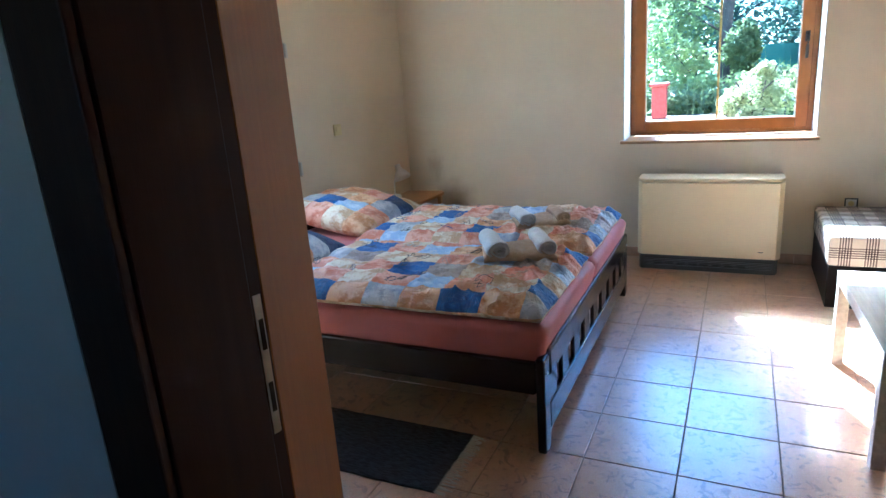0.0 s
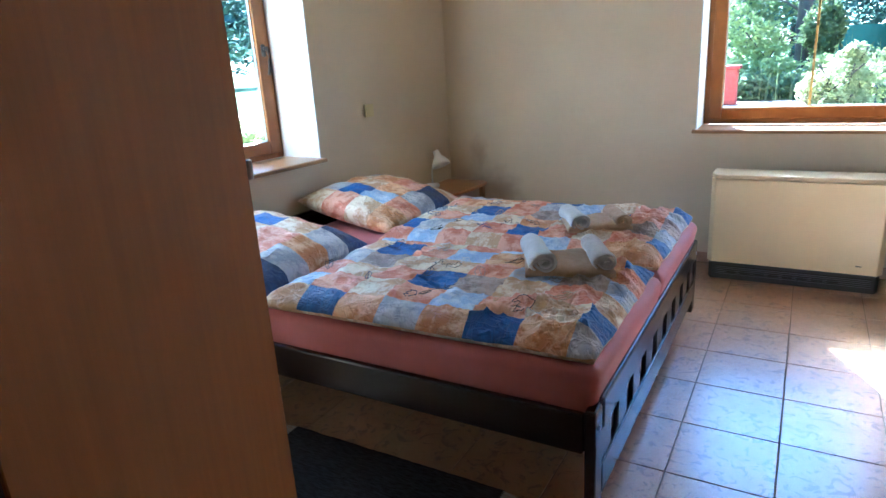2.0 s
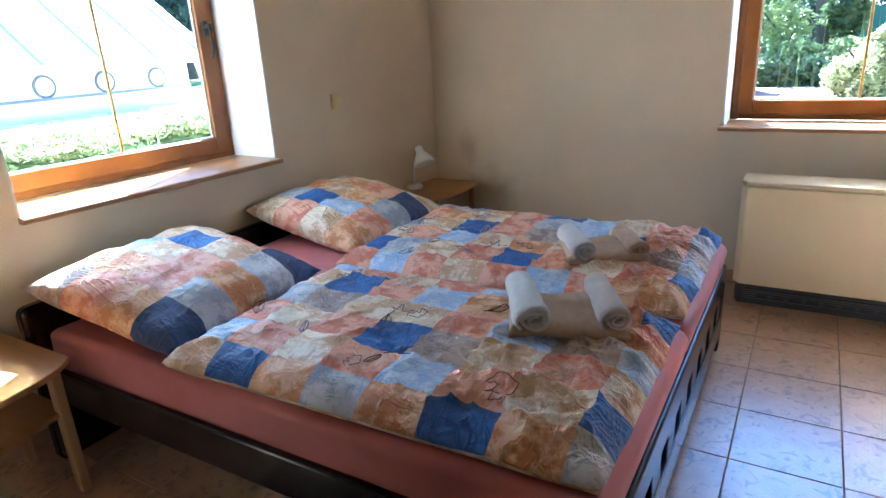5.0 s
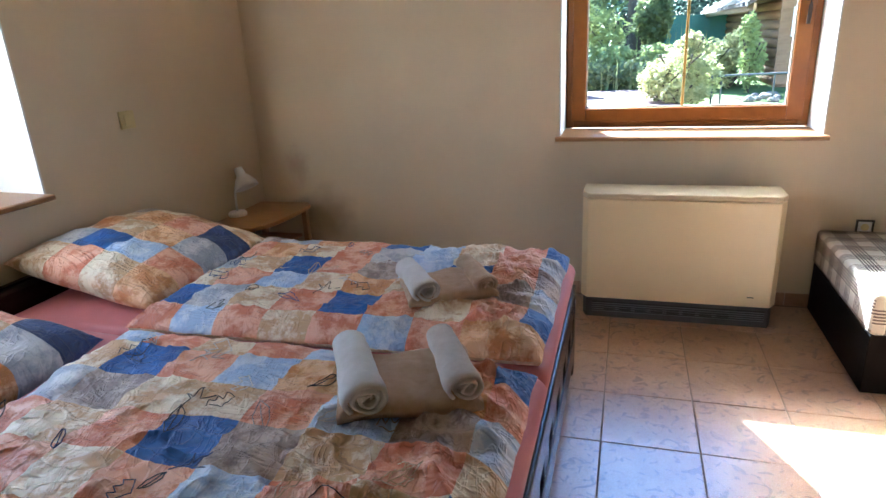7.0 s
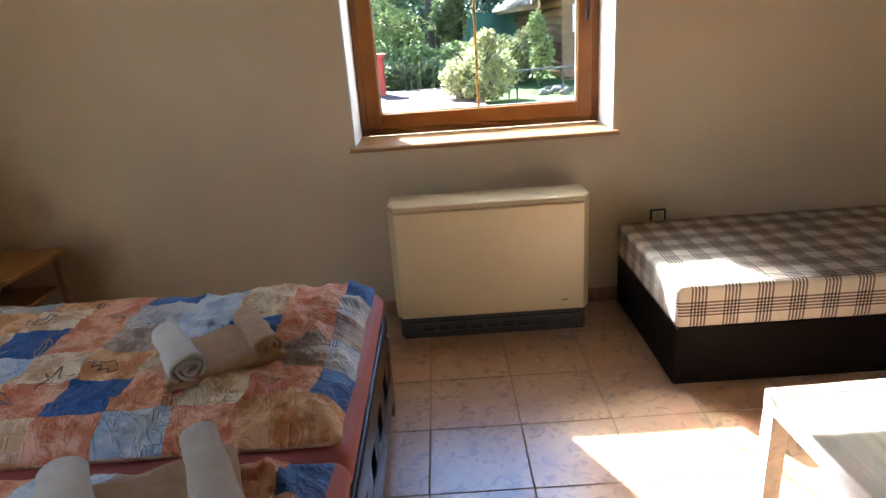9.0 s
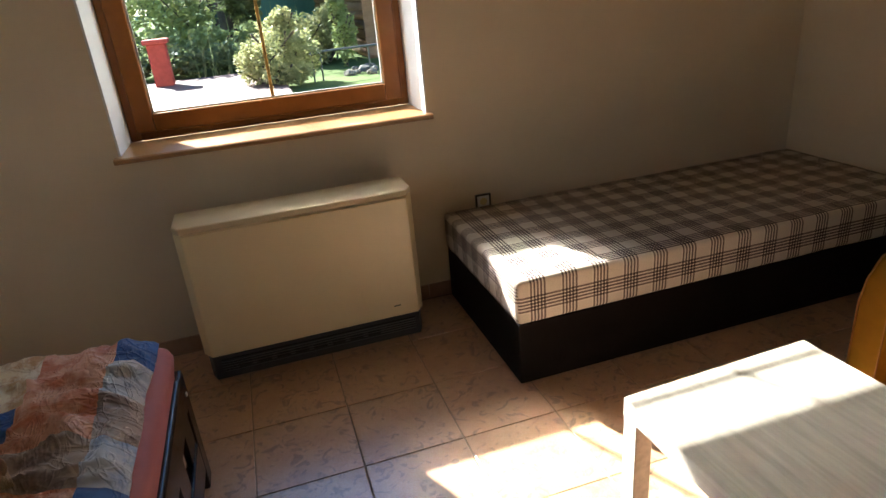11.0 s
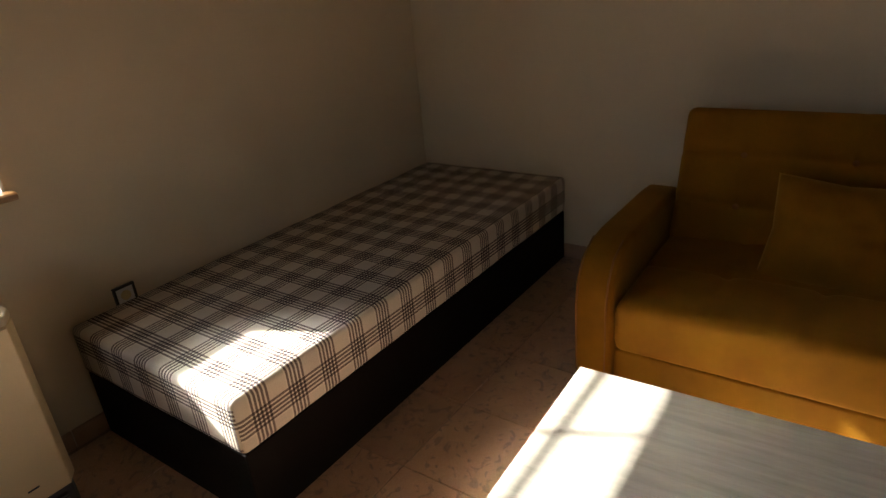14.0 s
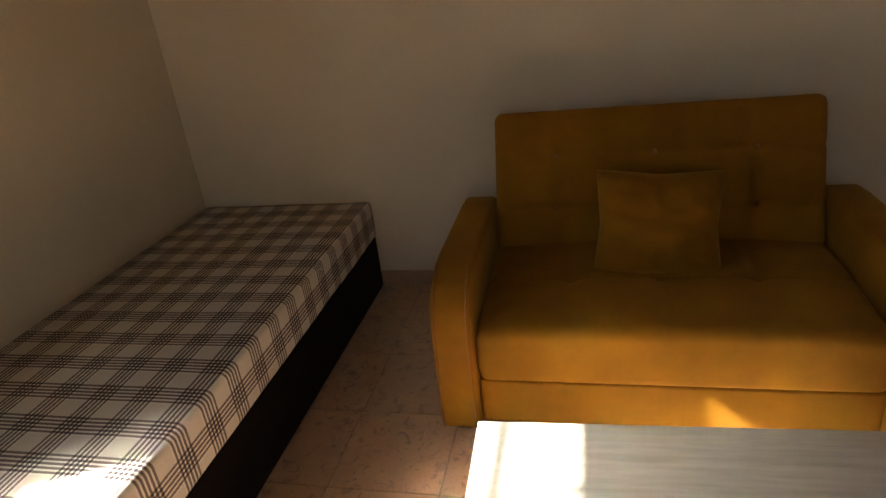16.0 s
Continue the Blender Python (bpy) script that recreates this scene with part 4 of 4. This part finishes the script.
def build_sofa():
    s = thing("sofa", "mustard velvet two-seat sofa with a tufted back and curved arms", "sofa", (1.64, 2.335, 0))
    Ls = 1.335
    part("arm", sofa_arm(0, 0.125), M["velvet"], s, smooth=True)
    part("arm", sofa_arm(Ls - 0.125, Ls), M["velvet"], s, smooth=True)
    part("front_panel", box(0.025, 0.127, 0.045, 0.60, Ls - 0.127, 0.200, 0.012, 3), M["velvet"], s, smooth=True)
    # seat with stitched lines
    b = box(0.002, 0.128, 0.202, 0.62, Ls - 0.128, 0.395, 0.035, 4)
    bmesh.ops.subdivide_edges(b, edges=[e for e in b.edges if e.calc_length() > 0.2], cuts=70, use_grid_fill=True)
    for v in b.verts:
        if v.co.z > 0.3:
            u = (v.co.y - 0.128) / (Ls - 0.256)
            groove = max(0, 1 - abs(((u * 4) % 1.0) - 0.0) / 0.045) + max(0, 1 - abs(((u * 4) % 1.0) - 1.0) / 0.045)
            v.co.z -= 0.010 * groove
            v.co.z += 0.018 * math.sin(math.pi * min(max(u, 0), 1)) + 0.005 * noise.noise(v.co * 6)
            v.co.z -= 0.05 * max(0, 0.35 - v.co.x)
            v.co.z -= 0.012 * math.exp(-((v.co.x - 0.30) / 0.010) ** 2)
            for by in (0.25, 0.5, 0.75):
                v.co.z -= 0.012 * math.exp(-((v.co.x - 0.30) ** 2 + ((u - by) * 1.08) ** 2) / 0.0008)
    part("seat", b, M["velvet"], s, smooth=True)
    # leaning back
    b = box(0, 0, 0, 0.14, Ls - 0.262, 0.50, 0.03, 4)
    bmesh.ops.subdivide_edges(b, edges=[e for e in b.edges if e.calc_length() > 0.2], cuts=60, use_grid_fill=True)
    for v in b.verts:
        if v.co.x < 0.04:
            dip = 0
            for by in (0.21, 0.53, 0.86):
                for bz in (0.16, 0.34):
                    r2 = (v.co.y - by) ** 2 + (v.co.z - bz) ** 2
                    dip += 0.014 * math.exp(-r2 / 0.0009) + 0.005 * math.exp(-((v.co.y - by) ** 2) / 0.00014) + 0.003 * math.exp(-((v.co.z - bz) ** 2) / 0.00014)
            v.co.x += dip + 0.004 * noise.noise(v.co * 5)
    back = part("backrest", b, M["velvet"], s, smooth=True, m=pose(0.545, 0.131, 0.372, 0, 19))
    for by in (0.21, 0.53, 0.86):
        for bz in (0.16, 0.34):
            part("button", lathe([(0, 0), (0.008, 0.001), (0.011, 0.005), (0.0, 0.009)], 12), M["piping"], back, m=pose(0.013, by, bz, 0, -90))
    part("back_panel", box(0.66, 0.14, 0.10, 0.74, Ls - 0.14, 0.845, 0.02, 3), M["piping"], s, m=pose(0.0, 0, 0, 0, 6))
    for y in (0.01, Ls - 0.115):
        prof = [(-0.008, 0.05), (-0.008, 0.36), (0.009, 0.437), (0.052, 0.502), (0.13, 0.537)]
        for dy in (0.004, 0.101):
            part("piping", tube([(x, y + dy, z) for x, z in prof], 0.0035, 6), M["piping"], s, smooth=True)
    for x in (0.04, 0.62):
        for y in (0.04, Ls - 0.09):
            part("foot", box(x, y, 0, x + 0.05, y + 0.05, 0.044, 0.004, 1), M["plastic_leg"], s)
    return s


build_sofa()
b = cushion(0.345, 0.385, 0.21, 44, 0.62, 0.014, 7, ears=0.09)
c = part("throw_pillow", b, M["velvet"], smooth=True)
c.matrix_world = pose(2.055, 3.005, 0.528, 6, -64, -6)
tagged(c, "square mustard velvet cushion leaning on the sofa's back", "cushion")


# ---- rug ----
def build_rug():
    r = thing("rug", "charcoal woven rag rug with pale fringes on the tiled floor", "rug", (-1.66, 1.90, 0.0))
    b = bmesh.new()
    nx, ny = 60, 24
    g = [[b.verts.new((i / nx * 0.93, j / ny * 0.39 + 0.006 * noise.noise(Vector((i * 0.15, j, 2))), 0.007 + 0.003 * noise.noise(Vector((i * 0.9, j * 0.5, 0))))) for j in range(ny + 1)] for i in range(nx + 1)]
    for i in range(nx):
        for j in range(ny):
            b.faces.new((g[i][j], g[i + 1][j], g[i + 1][j + 1], g[i][j + 1]))
    ext = bmesh.ops.extrude_face_region(b, geom=b.faces[:])
    for v in [e for e in ext["geom"] if isinstance(e, bmesh.types.BMVert)]:
        v.co.z = 0.001
    bmesh.ops.recalc_face_normals(b, faces=b.faces[:])
    part("weave", b, M["rug"], r, smooth=True)
    rnd = random.Random(4)
    for x, way in ((0.93, 1), (0.0, -1)):
        b = bmesh.new()
        for k in range(44):
            y = 0.39 * (k + 0.5) / 44
            ln = rnd.uniform(0.035, 0.06)
            join(b, tube([(x - way * 0.004, y, 0.006), (x + way * ln * 0.5, y + rnd.uniform(-0.006, 0.006), 0.004), (x + way * ln, y + rnd.uniform(-0.012, 0.012), 0.0025)], 0.0024, 5))
        part("fringe", b, M["fringe"], r)
    return r


build_rug()

# ---- outdoors ----
GZ = 0.42
b = bmesh.new()
R = 400
ring_in = [b.verts.new(p) for p in ((-3.05, -2.05, GZ), (E + 0.35, -2.05, GZ), (E + 0.35, N + 0.44, GZ), (-3.05, N + 0.44, GZ))]
ring_out = [b.verts.new(p) for p in ((-R, -R, GZ), (R, -R, GZ), (R, R, GZ), (-R, R, GZ))]
for i in range(4):
    b.faces.new((ring_out[i], ring_out[(i + 1) % 4], ring_in[(i + 1) % 4], ring_in[i]))
setting(part("ground", b, M["lawn"]))
deck = tagged(new("deck"), "sunlit pinkish timber deck outside the window", kind="structure")
me = None
for i in range(45):
    if me is None:
        o = part("plank", box(-4.2, 0, 0.38, 0.40, 0.136, 0.48, 0.004, 1), M["deck"], deck)
        me = o.data
    else:
        o = new("plank", me)
        o.parent = deck
    o.matrix_world = pose(0, N + 0.75 + i * 0.1415, 0)


def leaves(name, blobs, count, size, material, seed, parent=None, up=0.3):
    """Many small leaves scattered in a set of ellipsoids, in one mesh."""
    rnd = random.Random(seed)
    vs, fs = [], []
    for cx, cy, cz, rx, ry, rz in blobs:
        for _ in range(count):
            while True:
                p = Vector((rnd.uniform(-1, 1), rnd.uniform(-1, 1), rnd.uniform(-1, 1)))
                if 0.25 < p.length < 1:
                    break
            p *= 0.8 + 0.35 * noise.noise(p * 2.3 + Vector((cx, cy, seed)))
            o = Vector((cx + p.x * rx, cy + p.y * ry, cz + p.z * rz))
            q = Euler((rnd.uniform(-1, 1), rnd.uniform(-1, 1), rnd.uniform(0, 6.3))).to_matrix()
            s = size * rnd.uniform(0.6, 1.4)
            k = len(vs)
            vs += [o + q @ Vector(c) * s for c in ((0, -1, 0), (0.45, 0, 0.1), (0, 1, 0), (-0.45, 0, 0.1))]
            fs.append((k, k + 1, k + 2, k + 3))
    me = bpy.data.meshes.new(name)
    me.from_pydata([tuple(v) for v in vs], [], fs)
    me.materials.append(material)
    o = new(name, me)
    o.parent = parent
    return o


def tree(name, x, y, height, trunk_r, blobs, count, size, leaf, label, seed):
    t = thing(name, label, "tree", (x, y, GZ))
    b = bmesh.new()
    rnd = random.Random(seed)
    n, k = 12, 12
    rings = []
    for i in range(k + 1):
        z = height * i / k
        r = trunk_r * (1.25 - 0.9 * i / k) * (1.3 if i == 0 else 1)
        cx, cy = 0.12 * math.sin(i * 0.7 + seed), 0.10 * math.cos(i * 0.9 + seed)
        rings.append([b.verts.new((cx + r * (1 + 0.12 * noise.noise(Vector((a, i * 0.5, seed)))) * math.cos(2 * math.pi * a / n), cy + r * math.sin(2 * math.pi * a / n), z)) for a in range(n)])
    for a, c in zip(rings, rings[1:]):
        for q in range(n):
            b.faces.new((a[q], a[(q + 1) % n], c[(q + 1) % n], c[q]))
    b.faces.new(rings[-1])
    for bx, by, bz, rx, ry, rz in blobs:
        z0 = min(max(bz - 0.8, height * 0.2), height * 0.9)
        join(b, tube([(0, 0, z0), (bx * 0.4, by * 0.4, z0 + 0.35 * (bz - z0) + 0.1), (bx * 0.9, by * 0.9, bz)], trunk_r * 0.22, 6))
    part("trunk", b, M["bark"], t, smooth=True)
    leaves("crown", blobs, count, size, leaf, seed, t)
    return t


def bush(name, x, y, blobs, count, size, leaf, label, seed, group="", category="bush"):
    t = thing(name, label, category, (x, y, GZ), group=group)
    b = bmesh.new()
    rnd = random.Random(seed)
    for bx, by, bz, rx, ry, rz in blobs:
        for _ in range(4):
            join(b, tube([(bx * 0.6, by * 0.6, 0), (bx + rnd.uniform(-0.4, 0.4) * rx, by + rnd.uniform(-0.4, 0.4) * ry, bz * 0.6), (bx + rnd.uniform(-0.7, 0.7) * rx, by + rnd.uniform(-0.7, 0.7) * ry, bz + 0.5 * rz)], 0.012, 5))
    part("stems", b, M["bark"], t)
    leaves("foliage", blobs, count, size, leaf, seed, t)
    return t


tree("tree", -0.10, 16.5, 7.0, 0.13, [(-1.6, 0.2, 2.6, 1.5, 1.6, 1.6), (1.3, 0.5, 3.6, 1.9, 1.8, 1.5), (0, 0.8, 4.6, 2.2, 2.0, 1.6), (0.25, -0.9, 1.15, 0.45, 0.6, 0.7), (-1.3, 2.2, 2.2, 1.6, 1.0, 1.6)], 3200, 0.065, M["leaf"], "broad leafy tree with a dark trunk behind the hedge", 3)
tree("tree", 3.6, 20.5, 8.0, 0.22, [(-1.5, 0, 3.2, 2.0, 1.6, 1.7), (1.2, 0.3, 3.0, 2.0, 1.6, 2.0), (0, 0.5, 5.5, 2.6, 2.2, 1.8)], 1700, 0.11, M["leaf_pine"], "tall dark green tree at the back of the garden", 5)
tree("tree", -3.2, 21.0, 6.0, 0.2, [(-1.2, 0, 2.6, 1.8, 1.5, 1.9), (1.4, 0.3, 2.4, 1.8, 1.6, 1.9), (0, 0.5, 4.4, 2.0, 1.8, 1.3)], 1700, 0.11, M["leaf_pine"], "dark green tree at the back of the garden beyond the deck", 6)
bush("bush", -2.1, 14.2, [(-0.7, 0, 0.9, 0.9, 0.7, 0.9), (0.5, 0.1, 1.2, 0.9, 0.8, 1.0), (1.3, 0.2, 0.8, 0.6, 0.6, 0.7)], 1500, 0.055, M["leaf_light"], "sunlit pale green shrub behind the hedge beyond the deck", 8)
bush("flowering_bush", 0.36, 10.4, [(0, 0, 0.42, 0.40, 0.42, 0.44), (0.28, 0.12, 0.34, 0.32, 0.35, 0.36), (-0.26, 0.06, 0.30, 0.30, 0.31, 0.32), (0.05, -0.2, 0.18, 0.42, 0.3, 0.2), (0.12, 0.1, 0.72, 0.2, 0.2, 0.22)], 2000, 0.026, M["leaf_bright"], "yellow-green bush with pale leaves at the edge of the deck", 9)
bush("bush", 1.3, 13.0, [(0, 0, 0.35, 0.5, 0.4, 0.42), (-0.45, 0.3, 0.45, 0.3, 0.3, 0.42), (0.25, 0.1, 0.6, 0.2, 0.2, 0.25)], 1700, 0.032, M["leaf"], "round green shrub on the lawn near the log cabin", 10)
bush("bush", 1.42, 11.8, [(0, 0, 0.45, 0.22, 0.25, 0.5), (-0.05, 0.1, 0.85, 0.16, 0.2, 0.3)], 1100, 0.035, M["leaf_light"], "slender yellow-green shrub before the log cabin", 11)


def hedge(x0, y0, x1, y1, w, h, leaf, size, count, label, seed, blade=0.0):
    t = thing("hedge", label, "hedge", (x0, y0, GZ))
    d = Vector((x1 - x0, y1 - y0, 0))
    n = max(2, int(d.length / (w * 0.9)))
    blobs = [(d.x * i / n, d.y * i / n, h * 0.52, w * 0.62, w * 0.62, h * 0.52) for i in range(n + 1)]
    leaves("foliage", blobs, count, size, leaf, seed, t)
    b = bmesh.new()
    rnd = random.Random(seed)
    for i in range(int(d.length * 14)):
        k = rnd.random()
        p = d * k + Vector((rnd.uniform(-w / 2, w / 2), rnd.uniform(-w / 2, w / 2), 0))
        q = [b.verts.new(p + Vector(c)) for c in ((-0.012, 0, 0), (0.012, 0, 0), (rnd.uniform(-0.06, 0.06), rnd.uniform(-0.03, 0.03), h * rnd.uniform(0.85, 1.0 + blade)))]
        b.faces.new(q)
    tagged(part("stalks", b, leaf, t), kind="stuff")
    return t


hedge(-3.9, 12.75, 0.6, 12.75, 0.8, 0.52, M["leaf"], 0.05, 900, "low dark green hedge along the far edge of the deck", 21, 0.5)
hedge(-3.9, 13.5, 0.9, 13.5, 0.7, 0.76, M["leaf_light"], 0.06, 900, "tall light green grasses behind the hedge", 22, 0.5)
hedge(-7.2, 3.0, -7.2, 12.6, 2.0, 0.36, M["leaf_bright"], 0.045, 3600, "low clipped light green hedge before the white building", 23, 0.15)
for k, (x, y, h) in enumerate(((-22, 30, 9), (-30, 24, 10), (-24, 20, 9), (-34, 34, 11), (-16, 34, 9))):
    tree("tree", x, y, h * 0.8, 0.25, [(-1.5, 0, h * 0.35, 2.6, 2.4, h * 0.33), (1.5, 0.4, h * 0.45, 2.6, 2.4, h * 0.38), (0, 0, h * 0.7, 2.4, 2.2, h * 0.3)], 1500, 0.26, M["leaf_pine"], "dark green conifer at the edge of the woods", 30 + k)

for k, (x, y, h) in enumerate(((-13, 33, 9), (-8.5, 31, 10), (-4.5, 33, 9), (-0.5, 30, 10), (3.5, 32, 9), (8, 31, 10), (12.5, 29, 9))):
    tree("tree", x, y, h * 0.8, 0.25, [(-1.3, 0, h * 0.22, 2.5, 2.0, h * 0.25), (1.4, 0.4, h * 0.3, 2.6, 2.0, h * 0.3), (0, 0, h * 0.6, 2.6, 2.2, h * 0.33)], 1700, 0.15, M["leaf_pine"], "tall dark green tree at the edge of the woods", 50 + k)

bush("shrub", 1.05, 12.5, [(0, 0, 0.40, 0.45, 0.4, 0.42), (0.35, 0.2, 0.55, 0.35, 0.35, 0.45), (-0.35, 0.1, 0.25, 0.3, 0.3, 0.28)], 1500, 0.045, M["leaf_bright"], "loose pale yellow-green shrub beside the log cabin", 91)

# pier, net, fence, cabin
pier = thing("pier", "red painted masonry pier with a flat cap standing on the deck", "pier", (-1.07, 11.6, 0.48))
part("shaft", box(-0.115, -0.115, 0.0, 0.115, 0.115, 0.53, 0.01, 1), M["brickred"], pier)
part("cap", box(-0.155, -0.155, 0.531, 0.155, 0.155, 0.59, 0.012, 2), M["brickred"], pier)

net = thing("screen_fence", "teal green fabric screen on posts behind the shrubs", "fence", (0.4, 18.5, GZ))
b = bmesh.new()
g = [[b.verts.new((i * 0.14, 0.03 * math.sin(i * 0.9), 0.05 + 1.16 * j / 6 - 0.003 * i)) for j in range(7)] for i in range(41)]
for i in range(40):
    for j in range(6):
        b.faces.new((g[i][j], g[i + 1][j], g[i + 1][j + 1], g[i][j + 1]))
part("screen", b, M["teal"], net)
for i in range(5):
    part("post", tube([(i * 1.4, 0.05, 0), (i * 1.4, 0.05, 1.3)], 0.025, 8), M["greywhite"], net)

rail = thing("garden_rail", "low grey metal rail with mesh at the corner of the lawn", "railing", (0.76, 10.4, GZ))
for x, y in ((0, 0), (0.12, 0.1), (0.75, 0.2), (1.4, 0.3)):
    part("post", tube([(x, y, 0), (x, y, 0.34)], 0.012, 8), M["greywhite"], rail)
part("top_rail", tube([(-0.06, -0.5, 0.38), (0, 0, 0.355), (1.4, 0.3, 0.355)], 0.014, 8), M["greywhite"], rail)

cab = thing("log_cabin", "brown log cabin with a white-edged roof beside the lawn", "building", (1.84, 12.6, GZ))
wl = tagged(new("wall"))
wl.parent = cab
me = None
for i in range(16):
    if me is None:
        o = part("log", tube([(0, 0, 0), (0, 1.5, 0), (0, 3.0, 0), (0, 6.0, 0)], 0.075, 10), M["logs"], wl, smooth=True)
        me = o.data
    else:
        o = new("log", me)
        o.parent = wl
    o.matrix_local = pose(0.10, 0, 0.08 + i * 0.14)
end = part("end_wall", box(0.05, 0.0, 0, 4.0, 0.10, 2.3), M["logs"], cab)
me = None
for i in range(14):
    if me is None:
        o = part("board", prism([(-0.045, 0.0), (-0.012, 0.150), (0.0, 0.150), (0.0, 0.0)], 0.04, 3.9, axis="x"), M["logs"], end)
        me = o.data
    else:
        o = new("board", me)
        o.parent = end
    o.matrix_local = pose(0, 0, 0.05 + i * 0.155)
cw = part("window", box(0.20, -0.075, 0.74, 0.95, -0.046, 1.16, 0.004, 1), M["whitewall"], cab)
part("pane", box(0.26, -0.079, 0.80, 0.89, -0.0755, 1.10), M["vent"], cw)
part("brace", box(-0.26, -0.05, 0, -0.21, 0.02, 1.0, 0.004, 1), M["bark"], cab, m=pose(0.05, 0, 0.35, 0, -14, 0))
part("fascia", box(-0.42, -0.5, 1.13, -0.38, 6.4, 1.24), M["sill"], cab)
part("roof", prism([(-0.5, 1.2), (2.2, 2.6), (2.2, 2.7), (-0.5, 1.26)], -0.5, 6.4, axis="y"), M["bark"], cab)
stones = random.Random(12)
for i in range(9):
    b = bmesh.new()
    bmesh.ops.create_icosphere(b, subdivisions=2, radius=1)
    sx = stones.uniform(0.05, 0.10)
    for v in b.verts:
        v.co *= sx * (1 + 0.3 * noise.noise(v.co * 1.5 + Vector((i, 0, 0))))
        v.co.z *= 0.65
    o = part("garden_stone", b, M["stone"], smooth=False)
    o.matrix_world = pose(1.42 + stones.uniform(-0.25, 0.3), 10.6 + 0.1 * i, GZ + 0.025)
    tagged(o, "rough pale grey stone in a rockery beside the lawn", "stone", "rockery stones on the lawn")


def white_building():
    t = thing("white_building", "low white building with round porthole windows and a pale roof", "building", (-12.0, 0, 0))
    part("wall", box(-6, -6, GZ, 0, 10.6, 1.50), M["whitewall"], t)
    part("band", box(0.002, -6, 0.78, 0.05, 10.6, 0.83), M["seam"], t)
    roof = part("roof", prism([(0, 0), (-3.4, 2.35), (-6.8, 0), (-6.8, -0.1), (-3.4, 2.2), (0, -0.1)], -6.6, 11.1, axis="y"), M["whiteroof"], t, m=Matrix.Translation((0.45, 0, 1.37)))
    ang = math.degrees(math.atan2(2.35, 3.4))
    for i in range(16):
        part("seam", box(-4.1, -0.011, 0.0, 0, 0.011, 0.03), M["seam"], roof, m=pose(0.0, -6.0 + i * 1.12, 0.01, 0, ang))
    for i in range(9):
        y = 1.70 + i * 1.14 - 1.0
        w = tagged(new("window"))
        w.parent = t
        w.matrix_local = pose(0.0, y, 1.02, 0, 90) @ Matrix.Diagonal((0.85, 0.85, 1, 1))
        part("ring", lathe([(0.17, 0.0), (0.17, 0.03), (0.24, 0.03), (0.24, 0.0)], 28), M["greywhite"], w)
        part("pane", lathe([(0, 0.004), (0.169, 0.004), (0.169, 0.012), (0, 0.012)], 28), M["greywhite"], w)
        part("rim", lathe([(0.155, 0.013), (0.155, 0.022), (0.175, 0.034), (0.185, 0.031)], 28), M["whitewall"], w)
        for a in (0, 90):
            part("bar", box(-0.16, -0.008, 0.0125, 0.16, 0.008, 0.02), M["whitewall"], w, m=pose(0, 0, 0, 0, 0, a))
    return t


white_building()
setting(part("pavement", box(-11.9, -8, GZ + 0.002, -8.7, 16, GZ + 0.03), M["hall"]))

# ---- floor tiles ----
def floor_tiles():
    P, X0, Y0, T = 0.3365, -0.278 - 0.3365 * 7, 3.970 - 0.3365 * 10, 0.008
    floor = bpy.data.objects["floor"]
    cache = {}
    x_lo, x_hi, y_lo, y_hi = -2.70, E, HALL + 0.02, N
    for i in range(-1, 17):
        for j in range(-1, 15):
            x0, x1 = max(X0 + i * P + 0.002, x_lo), min(X0 + (i + 1) * P - 0.002, x_hi)
            y0, y1 = max(Y0 + j * P + 0.002, y_lo), min(Y0 + (j + 1) * P - 0.002, y_hi)
            if x1 - x0 < 0.02 or y1 - y0 < 0.02:
                continue
            key = (round(x1 - x0, 3), round(y1 - y0, 3))
            if key not in cache:
                o = part("tile", box(-key[0] / 2, -key[1] / 2, -T, key[0] / 2, key[1] / 2, 0, 0.0022, 2), M["tile"], floor)
                cache[key] = o.data
            else:
                o = new("tile", cache[key])
                o.parent = floor
            o.matrix_world = pose((x0 + x1) / 2, (y0 + y1) / 2, 0.0)


floor_tiles()
